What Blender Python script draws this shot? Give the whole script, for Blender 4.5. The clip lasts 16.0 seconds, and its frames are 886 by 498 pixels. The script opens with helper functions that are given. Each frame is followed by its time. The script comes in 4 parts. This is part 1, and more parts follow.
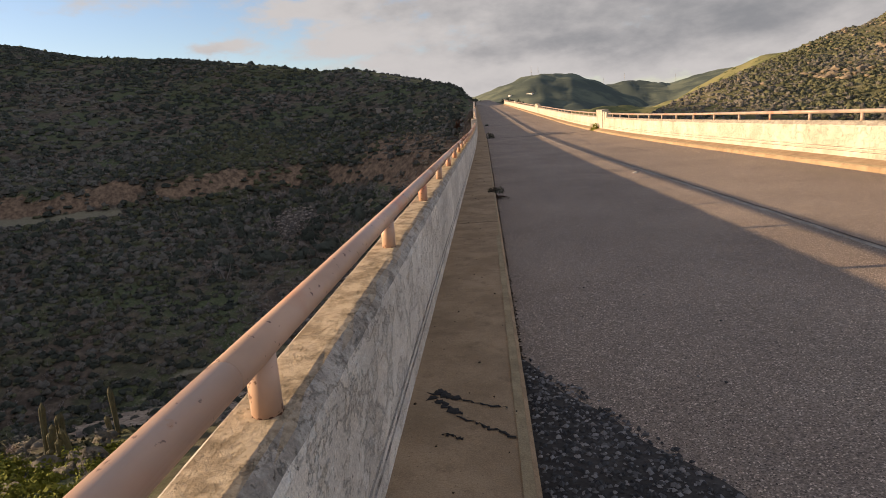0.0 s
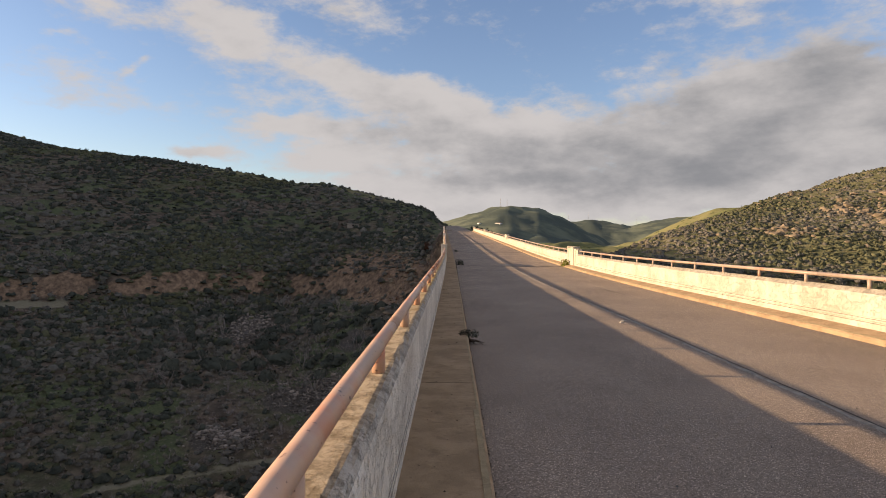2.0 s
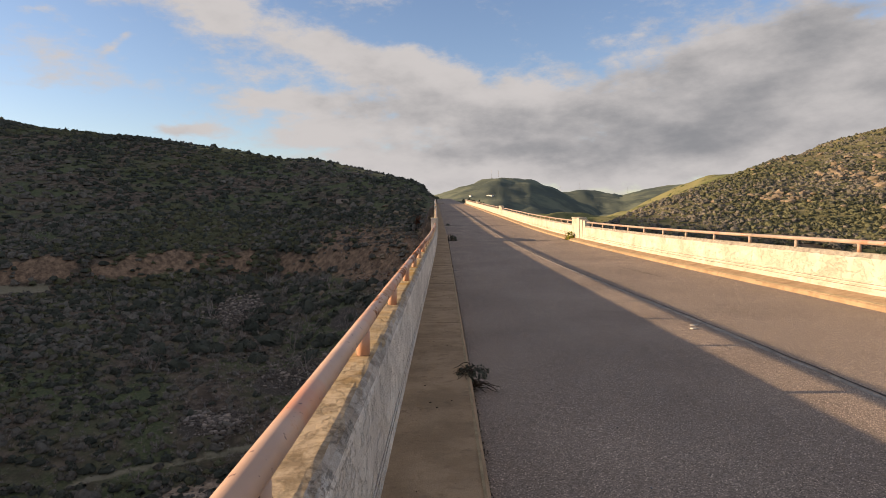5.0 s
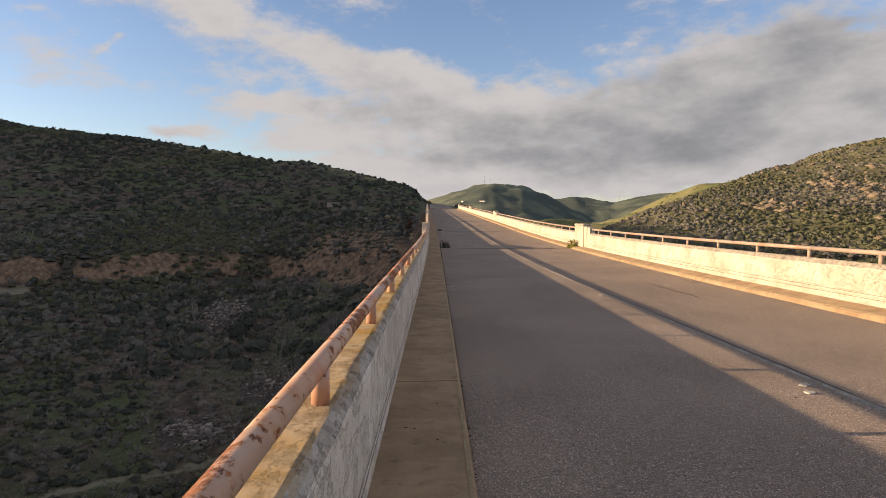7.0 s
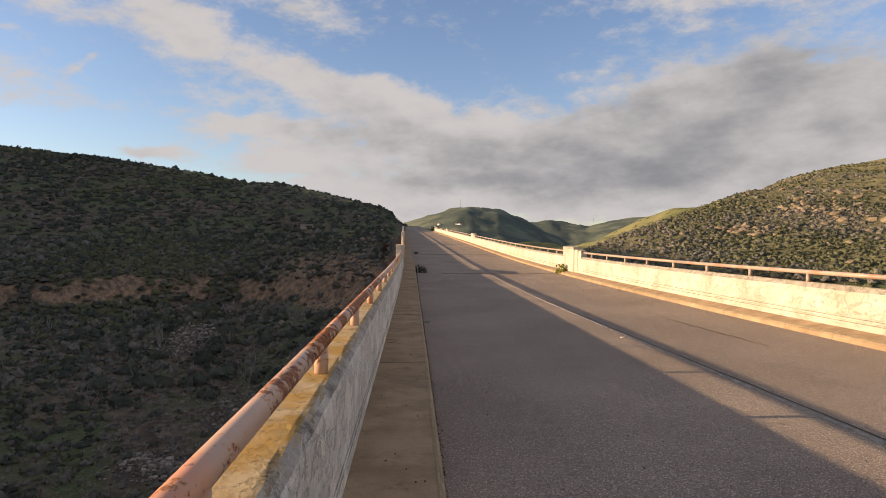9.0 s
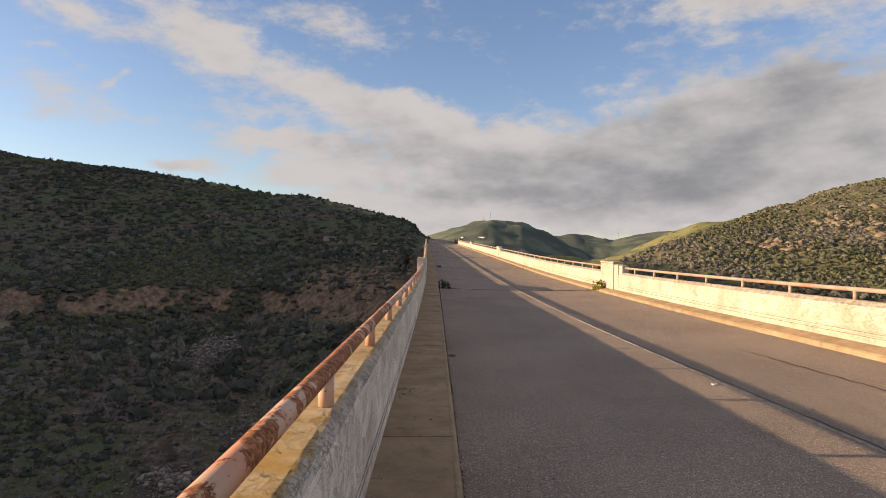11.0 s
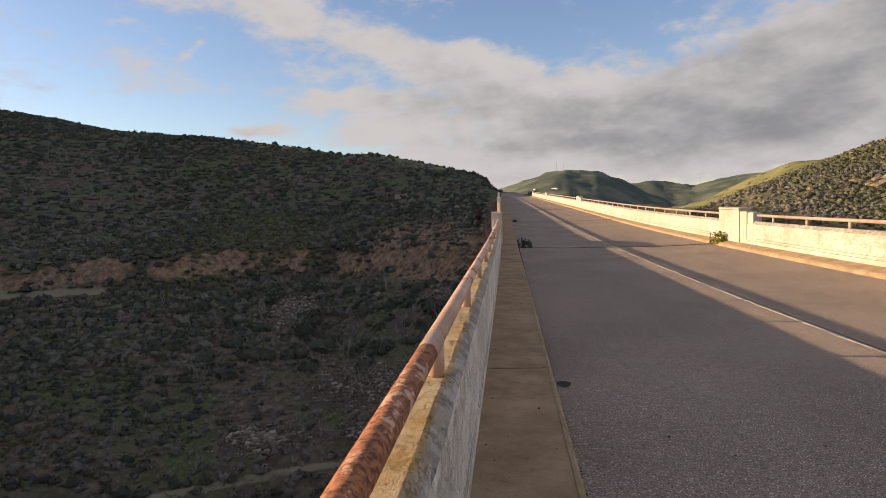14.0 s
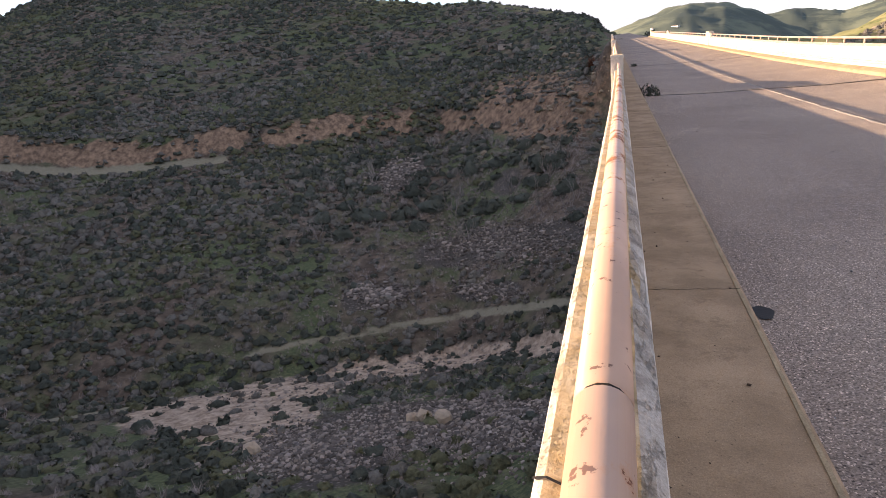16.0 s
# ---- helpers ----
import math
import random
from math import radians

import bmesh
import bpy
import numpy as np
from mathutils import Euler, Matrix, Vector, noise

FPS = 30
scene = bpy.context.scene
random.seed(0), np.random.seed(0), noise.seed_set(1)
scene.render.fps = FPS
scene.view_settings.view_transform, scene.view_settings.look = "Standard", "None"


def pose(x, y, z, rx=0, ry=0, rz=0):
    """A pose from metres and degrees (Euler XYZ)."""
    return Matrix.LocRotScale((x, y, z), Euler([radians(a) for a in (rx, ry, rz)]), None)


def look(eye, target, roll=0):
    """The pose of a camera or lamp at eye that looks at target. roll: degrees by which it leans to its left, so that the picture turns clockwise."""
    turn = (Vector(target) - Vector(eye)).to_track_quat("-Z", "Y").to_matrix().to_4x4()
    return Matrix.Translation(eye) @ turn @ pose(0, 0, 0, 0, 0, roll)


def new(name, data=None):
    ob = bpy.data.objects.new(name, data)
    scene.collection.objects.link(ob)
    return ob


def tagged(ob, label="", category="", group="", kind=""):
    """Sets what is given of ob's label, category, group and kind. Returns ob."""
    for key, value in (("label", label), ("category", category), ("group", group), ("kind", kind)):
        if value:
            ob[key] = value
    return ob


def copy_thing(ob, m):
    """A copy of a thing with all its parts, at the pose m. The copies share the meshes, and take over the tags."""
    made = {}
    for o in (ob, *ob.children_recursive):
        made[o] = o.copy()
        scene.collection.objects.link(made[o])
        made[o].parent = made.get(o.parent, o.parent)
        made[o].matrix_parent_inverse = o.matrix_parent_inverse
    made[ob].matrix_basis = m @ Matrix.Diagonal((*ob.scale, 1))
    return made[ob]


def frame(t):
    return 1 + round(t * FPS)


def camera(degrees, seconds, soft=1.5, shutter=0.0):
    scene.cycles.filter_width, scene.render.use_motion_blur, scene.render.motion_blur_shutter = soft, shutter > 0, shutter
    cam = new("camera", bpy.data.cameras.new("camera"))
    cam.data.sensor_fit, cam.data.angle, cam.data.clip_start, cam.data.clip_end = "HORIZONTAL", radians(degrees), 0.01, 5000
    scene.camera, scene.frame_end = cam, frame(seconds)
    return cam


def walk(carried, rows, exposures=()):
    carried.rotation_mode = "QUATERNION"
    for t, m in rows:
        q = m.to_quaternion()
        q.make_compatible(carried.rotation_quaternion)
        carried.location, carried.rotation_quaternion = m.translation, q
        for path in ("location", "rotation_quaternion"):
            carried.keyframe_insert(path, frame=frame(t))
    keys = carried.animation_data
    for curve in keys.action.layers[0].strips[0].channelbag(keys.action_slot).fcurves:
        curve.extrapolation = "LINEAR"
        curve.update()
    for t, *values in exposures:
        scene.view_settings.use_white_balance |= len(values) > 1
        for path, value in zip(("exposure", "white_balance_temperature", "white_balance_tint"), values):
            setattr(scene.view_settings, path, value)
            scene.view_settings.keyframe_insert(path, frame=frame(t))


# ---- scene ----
cam = camera(71.8, 16.0, soft=0.75)
PATH = [
    (0, (-0.132, -1.949, 1.374), (-0.291, 0.003, 0.967), -4.5),
    (0.5, (-0.252, -1.603, 1.413), (-0.376, 0.366, 1.086), -2.4),
    (1, (-0.321, -1.236, 1.457), (-0.423, 0.756, 1.306), -1.0),
    (1.5, (-0.328, -0.715, 1.473), (-0.332, 1.281, 1.345), -0.6),
    (2, (-0.281, -0.231, 1.489), (-0.31, 1.769, 1.467), 0.8),
    (2.5, (-0.288, 0.457, 1.511), (-0.318, 2.457, 1.52), -0.3),
    (3, (-0.272, 1.054, 1.548), (-0.294, 3.054, 1.558), 0.9),
    (3.5, (-0.265, 1.775, 1.536), (-0.313, 3.774, 1.578), 0.0),
    (4, (-0.231, 2.537, 1.499), (-0.231, 4.534, 1.392), 0.0),
    (6.5, (-0.26, 6.096, 1.492), (-0.283, 8.093, 1.383), -1.2),
    (7, (-0.23, 6.895, 1.467), (-0.207, 8.893, 1.375), 0.2),
    (7.5, (-0.23, 7.683, 1.447), (-0.239, 9.681, 1.372), 0.2),
    (8, (-0.223, 8.427, 1.444), (-0.13, 10.425, 1.418), 0.8),
    (8.5, (-0.232, 9.196, 1.447), (-0.212, 11.196, 1.467), -0.3),
    (9, (-0.207, 9.971, 1.431), (-0.106, 11.968, 1.414), 0.4),
    (11.5, (-0.184, 13.077, 1.435), (-0.169, 15.077, 1.471), 0.8),
    (12, (-0.171, 13.786, 1.457), (-0.154, 15.785, 1.498), 0.5),
    (12.5, (-0.179, 14.597, 1.462), (-0.201, 16.596, 1.477), -0.4),
    (13, (-0.228, 15.343, 1.447), (-0.288, 17.342, 1.422), -0.3),
    (13.5, (-0.278, 16.073, 1.434), (-0.367, 18.069, 1.363), -1.3),
    (14, (-0.372, 16.694, 1.447), (-0.585, 18.679, 1.325), -1.5),
    (14.5, (-0.542, 17.262, 1.421), (-1.124, 19.154, 1.135), -5.0),
    (15, (-0.724, 17.584, 1.388), (-1.411, 19.413, 0.959), -6.9),
    (15.5, (-0.723, 18.097, 1.325), (-1.352, 19.921, 0.798), -7.4),
    (16, (-0.679, 18.595, 1.362), (-1.24, 20.432, 0.805), -5.2),
]
EXPOSURES = [(0, 0.92, 7200, 15), (14.3, 0.92, 7200, 15), (15.0, 1.30, 7050, 16), (15.5, 1.72, 6800, 18), (16.0, 1.86, 6700, 19)]
walk(cam, [(t, look(eye, target, roll)) for t, eye, target, roll in PATH], EXPOSURES)

# ---- sky, sun, exposure ----
SUN_ELEV = radians(13.3)
world = bpy.data.worlds.new("sky")
scene.world = world
world.use_nodes = True


def build_sky():
    nt = world.node_tree
    nt.nodes.clear()
    N, L = nt.nodes, nt.links

    def put(v, sock):
        if isinstance(v, (int, float)):
            sock.default_value = v
        else:
            L.new(v, sock)

    def M(op, a, b=0.0, c=0.0):
        n = N.new("ShaderNodeMath")
        n.operation = op
        put(a, n.inputs[0])
        put(b, n.inputs[1])
        put(c, n.inputs[2])
        return n.outputs[0]

    def ramp(v, lo, hi):
        n = N.new("ShaderNodeMapRange")
        n.interpolation_type = "SMOOTHSTEP"
        put(v, n.inputs[0])
        n.inputs[1].default_value, n.inputs[2].default_value = lo, hi
        return n.outputs[0]

    def mixc(f, a, b):
        n = N.new("ShaderNodeMix")
        n.data_type = "RGBA"
        put(f, n.inputs[0])
        for v, sock in ((a, n.inputs[6]), (b, n.inputs[7])):
            if isinstance(v, tuple):
                sock.default_value = (*v, 1)
            else:
                L.new(v, sock)
        return n.outputs[2]

    tc = N.new("ShaderNodeTexCoord")
    sep = N.new("ShaderNodeSeparateXYZ")
    L.new(tc.outputs["Generated"], sep.inputs[0])
    az = M("MULTIPLY", M("ARCTAN2", M("MULTIPLY", sep.outputs[0], -1.0), sep.outputs[1]), 57.2958)
    el = M("MULTIPLY", M("ARCSINE", sep.outputs[2]), 57.2958)
    comb = N.new("ShaderNodeCombineXYZ")
    L.new(az, comb.inputs[0])
    L.new(M("MULTIPLY", el, 2.1), comb.inputs[1])

    def fbm(scale, detail, rough, shift):
        n = N.new("ShaderNodeTexNoise")
        mp = N.new("ShaderNodeMapping")
        mp.inputs["Location"].default_value = (shift, shift * 0.7, shift * 1.3)
        mp.inputs["Rotation"].default_value = (0, 0, radians(14))
        L.new(comb.outputs[0], mp.inputs[0])
        L.new(mp.outputs[0], n.inputs["Vector"])
        n.inputs["Scale"].default_value = scale
        n.inputs["Detail"].default_value = detail
        n.inputs["Roughness"].default_value = rough
        return n.outputs["Fac"]

    warp = M("MULTIPLY", M("SUBTRACT", fbm(0.12, 5, 0.6, 11.0), 0.5), 4.5)
    azw = M("ADD", az, warp)
    elw = M("ADD", el, M("MULTIPLY", M("SUBTRACT", fbm(0.13, 5, 0.6, 37.0), 0.5), 3.0))

    def blob(a, e, sa, se, tilt, weight):
        da, de = M("SUBTRACT", azw, a), M("SUBTRACT", elw, e)
        c, s = math.cos(radians(tilt)), math.sin(radians(tilt))
        u = M("ADD", M("MULTIPLY", da, c / sa), M("MULTIPLY", de, s / sa))
        v = M("SUBTRACT", M("MULTIPLY", de, c / se), M("MULTIPLY", da, s / se))
        q = M("ADD", M("MULTIPLY", u, u), M("MULTIPLY", v, v))
        return M("MULTIPLY", M("EXPONENT", M("MULTIPLY", q, -1.0)), weight)

    total = None
    for b in CLOUDS:
        x = blob(*b)
        total = x if total is None else M("ADD", total, x)
    # unseen loose banks of the same deck overhead and behind, added for ambient light
    behind = M("MULTIPLY", ramp(M("ABSOLUTE", az), 50.0, 90.0), M("MULTIPLY", fbm(0.035, 3, 0.5, 71.0), 0.95))
    over = M("MULTIPLY", ramp(el, 25.0, 42.0), M("MULTIPLY", fbm(0.04, 4, 0.5, 23.0), 1.0))
    total = M("ADD", total, M("MAXIMUM", behind, over))
    puffs = M("ADD", M("MULTIPLY", M("SUBTRACT", fbm(0.15, 9, 0.62, 3.0), 0.5), 1.9), M("MULTIPLY", M("SUBTRACT", fbm(0.5, 7, 0.65, 17.0), 0.5), 0.8))
    dens = M("ADD", total, puffs)
    cover = ramp(dens, 0.14, 0.85)
    dark = None
    for b in SHADES:
        x = blob(*b)
        dark = x if dark is None else M("ADD", dark, x)
    grain = M("ADD", M("MULTIPLY", M("SUBTRACT", fbm(0.16, 8, 0.6, 53.0), 0.5), 1.25), M("MULTIPLY", M("SUBTRACT", fbm(0.05, 3, 0.5, 91.0), 0.5), 0.8))
    thick = ramp(M("ADD", dark, grain), -0.08, 1.0)

    sky = N.new("ShaderNodeTexSky")
    sky.sky_type = "NISHITA"
    sky.sun_disc = False
    sky.sun_elevation = SUN_ELEV
    sky.sun_rotation = radians(-90)
    sky.air_density, sky.dust_density, sky.ozone_density = 1.0, 0.5, 1.6
    scaled = N.new("ShaderNodeVectorMath")
    scaled.operation = "MULTIPLY"
    L.new(sky.outputs[0], scaled.inputs[0])
    scaled.inputs[1].default_value = SKY_TINT
    cloud = mixc(thick, CLOUD_LIT, CLOUD_SHADE)
    out = mixc(cover, scaled.outputs[0], cloud)
    bg = N.new("ShaderNodeBackground")
    L.new(out, bg.inputs[0])
    bg.inputs[1].default_value = SKY_STRENGTH
    wo = N.new("ShaderNodeOutputWorld")
    L.new(bg.outputs[0], wo.inputs[0])


# azimuth (left of the bridge's line), elevation, half widths, tilt, weight
CLOUDS = [
    (21.5, 18.6, 7.5, 2.3, 34, 0.80), (11, 15.2, 9, 1.9, 13, 0.70), (14, 21, 7, 2.0, 0, 0.25), (1, 12.2, 9, 2.2, 8, 0.90),
    (-4, 8.6, 16, 3.0, 0, 1.10), (-28, 11.0, 12.5, 5.0, 0, 1.15), (15, 10.1, 6, 0.9, 2, 0.80),
    (11, 7.4, 4, 0.9, 0, 0.70), (22.5, 7.7, 2.6, 0.55, 0, 0.85), (0, 4.0, 15, 1.9, 0, 1.1),
    (-22, 4.2, 20, 2.0, 0, 1.25), (32, 19.2, 6.5, 1.3, 20, 0.68), (26, 11.5, 12, 2.6, 5, 0.20), (40, 12, 10, 6, 0, 0.24), (33.5, 16.0, 2.2, 0.45, 0, 0.60),
    (27.5, 14.0, 1.4, 0.35, -30, 0.50), (9, 20.8, 4, 2.6, 0, 0.48), (-31, 22.0, 13, 3.2, 0, 1.0),
    (-40, 9.5, 9, 5.0, 0, 0.85), (36, 5.5, 9, 0.7, 4, 0.35),
]
SHADES = [(-19, 6.4, 15, 3.0, 0, 0.62), (-27, 10.5, 14, 3.6, 0, 0.42), (-3, 9.0, 10, 1.8, 4, 0.32), (-30, 14.5, 9, 3.0, 0, 0.34), (5, 12.6, 8, 1.0, 10, 0.18), (-6, 5.6, 9, 1.0, 0, 0.35), (-32, 21, 8, 1.8, 0, 0.40)]
SKY_STRENGTH = 0.0805
SKY_TINT = (1.06, 1.12, 1.32)
CLOUD_LIT, CLOUD_SHADE = (3.75, 3.85, 4.05), (1.62, 1.78, 2.02)
build_sky()

sun = new("sun", bpy.data.lights.new("sun", "SUN"))
sun.data.energy, sun.data.angle, sun.data.color = 5.0, radians(0.55), (1.0, 0.78, 0.52)
sun.matrix_world = look((-math.cos(SUN_ELEV) * 100, 0, math.sin(SUN_ELEV) * 100), (0, 0, 0))


# ---- materials ----
class Mat:
    """A node material with a few short ways to wire it."""

    def __init__(self, name, rough=0.8, metal=0.0, spec=0.4):
        self.m = bpy.data.materials.new(name)
        self.m.use_nodes = True
        self.N, self.L = self.m.node_tree.nodes, self.m.node_tree.links
        self.b = self.N["Principled BSDF"]
        self.b.inputs["Roughness"].default_value = rough
        self.b.inputs["Metallic"].default_value = metal
        self.b.inputs["Specular IOR Level"].default_value = spec
        self.co = self.N.new("ShaderNodeNewGeometry").outputs["Position"]

    def put(self, v, sock):
        if isinstance(v, (int, float)):
            sock.default_value = v
        elif isinstance(v, tuple):
            sock.default_value = (*v, 1)
        else:
            self.L.new(v, sock)

    def noise(self, scale, detail=4, rough=0.55, stretch=(1, 1, 1)):
        n = self.N.new("ShaderNodeTexNoise")
        mp = self.N.new("ShaderNodeMapping")
        mp.inputs["Scale"].default_value = stretch
        self.L.new(self.co, mp.inputs[0])
        self.L.new(mp.outputs[0], n.inputs["Vector"])
        n.inputs["Scale"].default_value, n.inputs["Detail"].default_value, n.inputs["Roughness"].default_value = scale, detail, rough
        return n.outputs["Fac"]

    def cells(self, scale, out="Distance", stretch=(1, 1, 1)):
        n = self.N.new("ShaderNodeTexVoronoi")
        mp = self.N.new("ShaderNodeMapping")
        mp.inputs["Scale"].default_value = stretch
        self.L.new(self.co, mp.inputs[0])
        self.L.new(mp.outputs[0], n.inputs["Vector"])
        n.inputs["Scale"].default_value = scale
        return n.outputs[out]

    def math(self, op, a, b=0.0):
        n = self.N.new("ShaderNodeMath")
        n.operation = op
        self.put(a, n.inputs[0])
        self.put(b, n.inputs[1])
        return n.outputs[0]

    def step(self, v, lo, hi):
        n = self.N.new("ShaderNodeMapRange")
        n.interpolation_type = "SMOOTHSTEP"
        self.put(v, n.inputs[0])
        n.inputs[1].default_value, n.inputs[2].default_value = lo, hi
        return n.outputs[0]

    def mix(self, f, a, b):
        n = self.N.new("ShaderNodeMix")
        n.data_type = "RGBA"
        self.put(f, n.inputs[0])
        self.put(a, n.inputs[6])
        self.put(b, n.inputs[7])
        return n.outputs[2]

    def scale(self, col, f):
        n = self.N.new("ShaderNodeVectorMath")
        n.operation = "SCALE"
        self.L.new(col, n.inputs[0])
        self.put(f, n.inputs["Scale"])
        return n.outputs[0]

    def random(self, per_island=False):
        if per_island:
            return self.N.new("ShaderNodeNewGeometry").outputs["Random Per Island"]
        return self.N.new("ShaderNodeObjectInfo").outputs["Random"]

    def xyz(self, axis):
        n = self.N.new("ShaderNodeSeparateXYZ")
        self.L.new(self.co, n.inputs[0])
        return n.outputs[axis]

    def normal_z(self):
        g = self.N.new("ShaderNodeNewGeometry")
        n = self.N.new("ShaderNodeSeparateXYZ")
        self.L.new(g.outputs["Normal"], n.inputs[0])
        return n.outputs[2]

    def done(self, color, bump=None, strength=0.3, dist=0.01, rough=None):
        self.put(color, self.b.inputs["Base Color"])
        if rough is not None:
            self.put(rough, self.b.inputs["Roughness"])
        if bump is not None:
            n = self.N.new("ShaderNodeBump")
            n.inputs["Strength"].default_value, n.inputs["Distance"].default_value = strength, dist
            self.L.new(bump, n.inputs["Height"])
            self.L.new(n.outputs[0], self.b.inputs["Normal"])
        return self.m


def plain(name, c, rough=0.8, grain=30.0, vary=0.35, metal=0.0):
    k = Mat(name, rough, metal, 0.12)
    f = k.noise(grain, 5)
    g = k.noise(grain * 0.08, 3)
    v = k.math("ADD", k.math("MULTIPLY", f, vary), k.math("MULTIPLY", g, vary))
    dark, light = tuple(a * (1 - vary) for a in c), tuple(min(1, a * (1 + vary)) for a in c)
    return k.done(k.mix(k.step(v, 0.2 * vary * 2, 0.8 * vary * 2), dark, light), f, 0.3, 0.005)


def asphalt():
    k = Mat("asphalt", 0.9, 0, 0.12)
    stones = k.cells(140.0, "Color")
    grey = k.N.new("ShaderNodeSeparateXYZ")
    k.L.new(stones, grey.inputs[0])
    d = k.cells(140.0)
    big = k.noise(0.35, 5, 0.6)
    streak = k.noise(0.8, 4, 0.6, (1.0, 0.06, 1))
    base = k.mix(k.step(big, 0.3, 0.7), (0.224, 0.173, 0.138), (0.300, 0.233, 0.184))
    base = k.mix(k.math("MULTIPLY", k.step(streak, 0.45, 0.7), 0.35), base, (0.275, 0.223, 0.175))
    pits = k.step(k.noise(48.0, 5, 0.75), 0.60, 0.68)
    base = k.mix(k.math("MULTIPLY", pits, 0.55), base, (0.06, 0.048, 0.042))
    worn = k.step(k.noise(5.0, 7, 0.7), 0.50, 0.70)
    base = k.mix(k.math("MULTIPLY", worn, 0.22), base, (0.30, 0.25, 0.21))
    peb = k.math("ADD", k.math("ADD", k.math("MULTIPLY", grey.outputs[0], 0.85), 0.50), k.math("MULTIPLY", k.step(grey.outputs[1], 0.88, 0.98), 1.5))
    peb = k.math("SUBTRACT", peb, k.math("MULTIPLY", k.step(grey.outputs[2], 0.86, 0.97), 0.35))
    col = k.scale(base, peb)
    fine = k.noise(420.0, 2)
    h = k.math("SUBTRACT", k.math("MULTIPLY", fine, 0.35), d)
    return k.done(col, h, 0.55, 0.006)


def concrete(name, lo, hi, stain, grain=1.0, vertical=False):
    k = Mat(name, 0.92, 0, 0.1)
    a = k.noise(2.2 * grain, 8, 0.65, (1, 1, 0.35 if vertical else 1))
    b = k.noise(38.0 * grain, 5, 0.6)
    c = k.noise(0.5, 4, 0.55)
    col = k.mix(k.step(a, 0.32, 0.68), lo, hi)
    col = k.mix(k.math("MULTIPLY", k.step(k.noise(6.0, 6, 0.7, (1, 1, 0.25)), 0.52, 0.72), 0.55), col, stain)
    pits = k.step(k.noise(60.0, 3, 0.6), 0.66, 0.72)
    col = k.mix(k.math("MULTIPLY", pits, 0.6), col, tuple(x * 0.4 for x in stain))
    sand = k.noise(150.0, 4, 0.7)
    col = k.scale(col, k.math("ADD", 0.20, k.math("ADD", k.math("MULTIPLY", c, 0.5), k.math("MULTIPLY", sand, 1.10))))
    bits = k.step(k.cells(70.0), 0.14, 0.08)
    col = k.mix(k.math("MULTIPLY", bits, k.step(k.noise(9.0, 3), 0.5, 0.62)), col, tuple(min(0.8, x * 1.5) for x in hi))
    b = k.math("ADD", b, k.math("MULTIPLY", sand, 0.7))
    return k.done(col, k.math("ADD", b, k.math("MULTIPLY", a, 1.5)), 0.45, 0.006)


def pipe_paint(name, pale, rusty):
    """Faded pink paint, blistered to rust where the rail is worst."""
    k = Mat(name, 0.55, 0, 0.35)
    y = k.xyz(1)
    fade = k.step(k.noise(3.2, 4, 0.6, (1, 0.5, 1)), 0.35, 0.7)
    paint = k.mix(fade, tuple(c * 0.76 for c in pale), pale)
    paint = k.mix(k.step(k.noise(1.1, 4, 0.6), 0.52, 0.66), paint, (pale[0] * 0.92, pale[1] * 0.62, pale[2] * 0.5))
    bad = k.math("MULTIPLY", k.step(y, 9.0, 14.0), k.math("SUBTRACT", 1.0, k.step(y, 19.06, 19.14)))
    clean = k.math("SUBTRACT", k.step(y, 19.06, 19.14), k.step(y, 19.9, 20.02))
    worst = k.math("SUBTRACT", k.math("ADD", k.math("MULTIPLY", k.step(y, 6.5, 9.5), 0.62), k.math("MULTIPLY", bad, 0.50)), k.math("MULTIPLY", clean, 0.5))
    thick = k.math("MULTIPLY", k.step(y, 17.2, 17.9), k.math("SUBTRACT", 1.0, k.step(y, 19.06, 19.12)))
    worst = k.math("ADD", worst, k.math("MULTIPLY", thick, 0.35))
    blot = k.math("ADD", k.math("MULTIPLY", k.noise(13.0, 8, 0.70, (1, 0.7, 1)), 0.62), k.math("MULTIPLY", k.noise(2.0, 3, 0.5), 0.38))
    need = k.math("SUBTRACT", 0.635 if rusty else 0.66, k.math("MULTIPLY", worst, 0.148 if rusty else 0.04))
    rust = k.step(k.math("SUBTRACT", blot, need), 0.0, 0.009)
    rc = k.mix(k.step(k.noise(45.0, 6, 0.7), 0.35, 0.65), (0.105, 0.038, 0.022), (0.42, 0.165, 0.070))
    halo = k.step(k.math("SUBTRACT", blot, need), -0.05, 0.0)
    col = k.mix(k.math("MULTIPLY", halo, 0.45), paint, (0.48, 0.22, 0.09))
    dots = k.step(k.noise(30.0, 4, 0.6, (1, 0.8, 1)), 0.645, 0.675)
    col = k.mix(k.math("MULTIPLY", dots, 0.8), col, (0.10, 0.045, 0.035))
    col = k.mix(rust, col, rc)
    h = k.math("SUBTRACT", k.math("MULTIPLY", k.noise(70.0, 4, 0.6), 0.3), rust)
    return k.done(col, h, 0.5, 0.003, k.math("ADD", 0.45, k.math("MULTIPLY", rust, 0.45)))


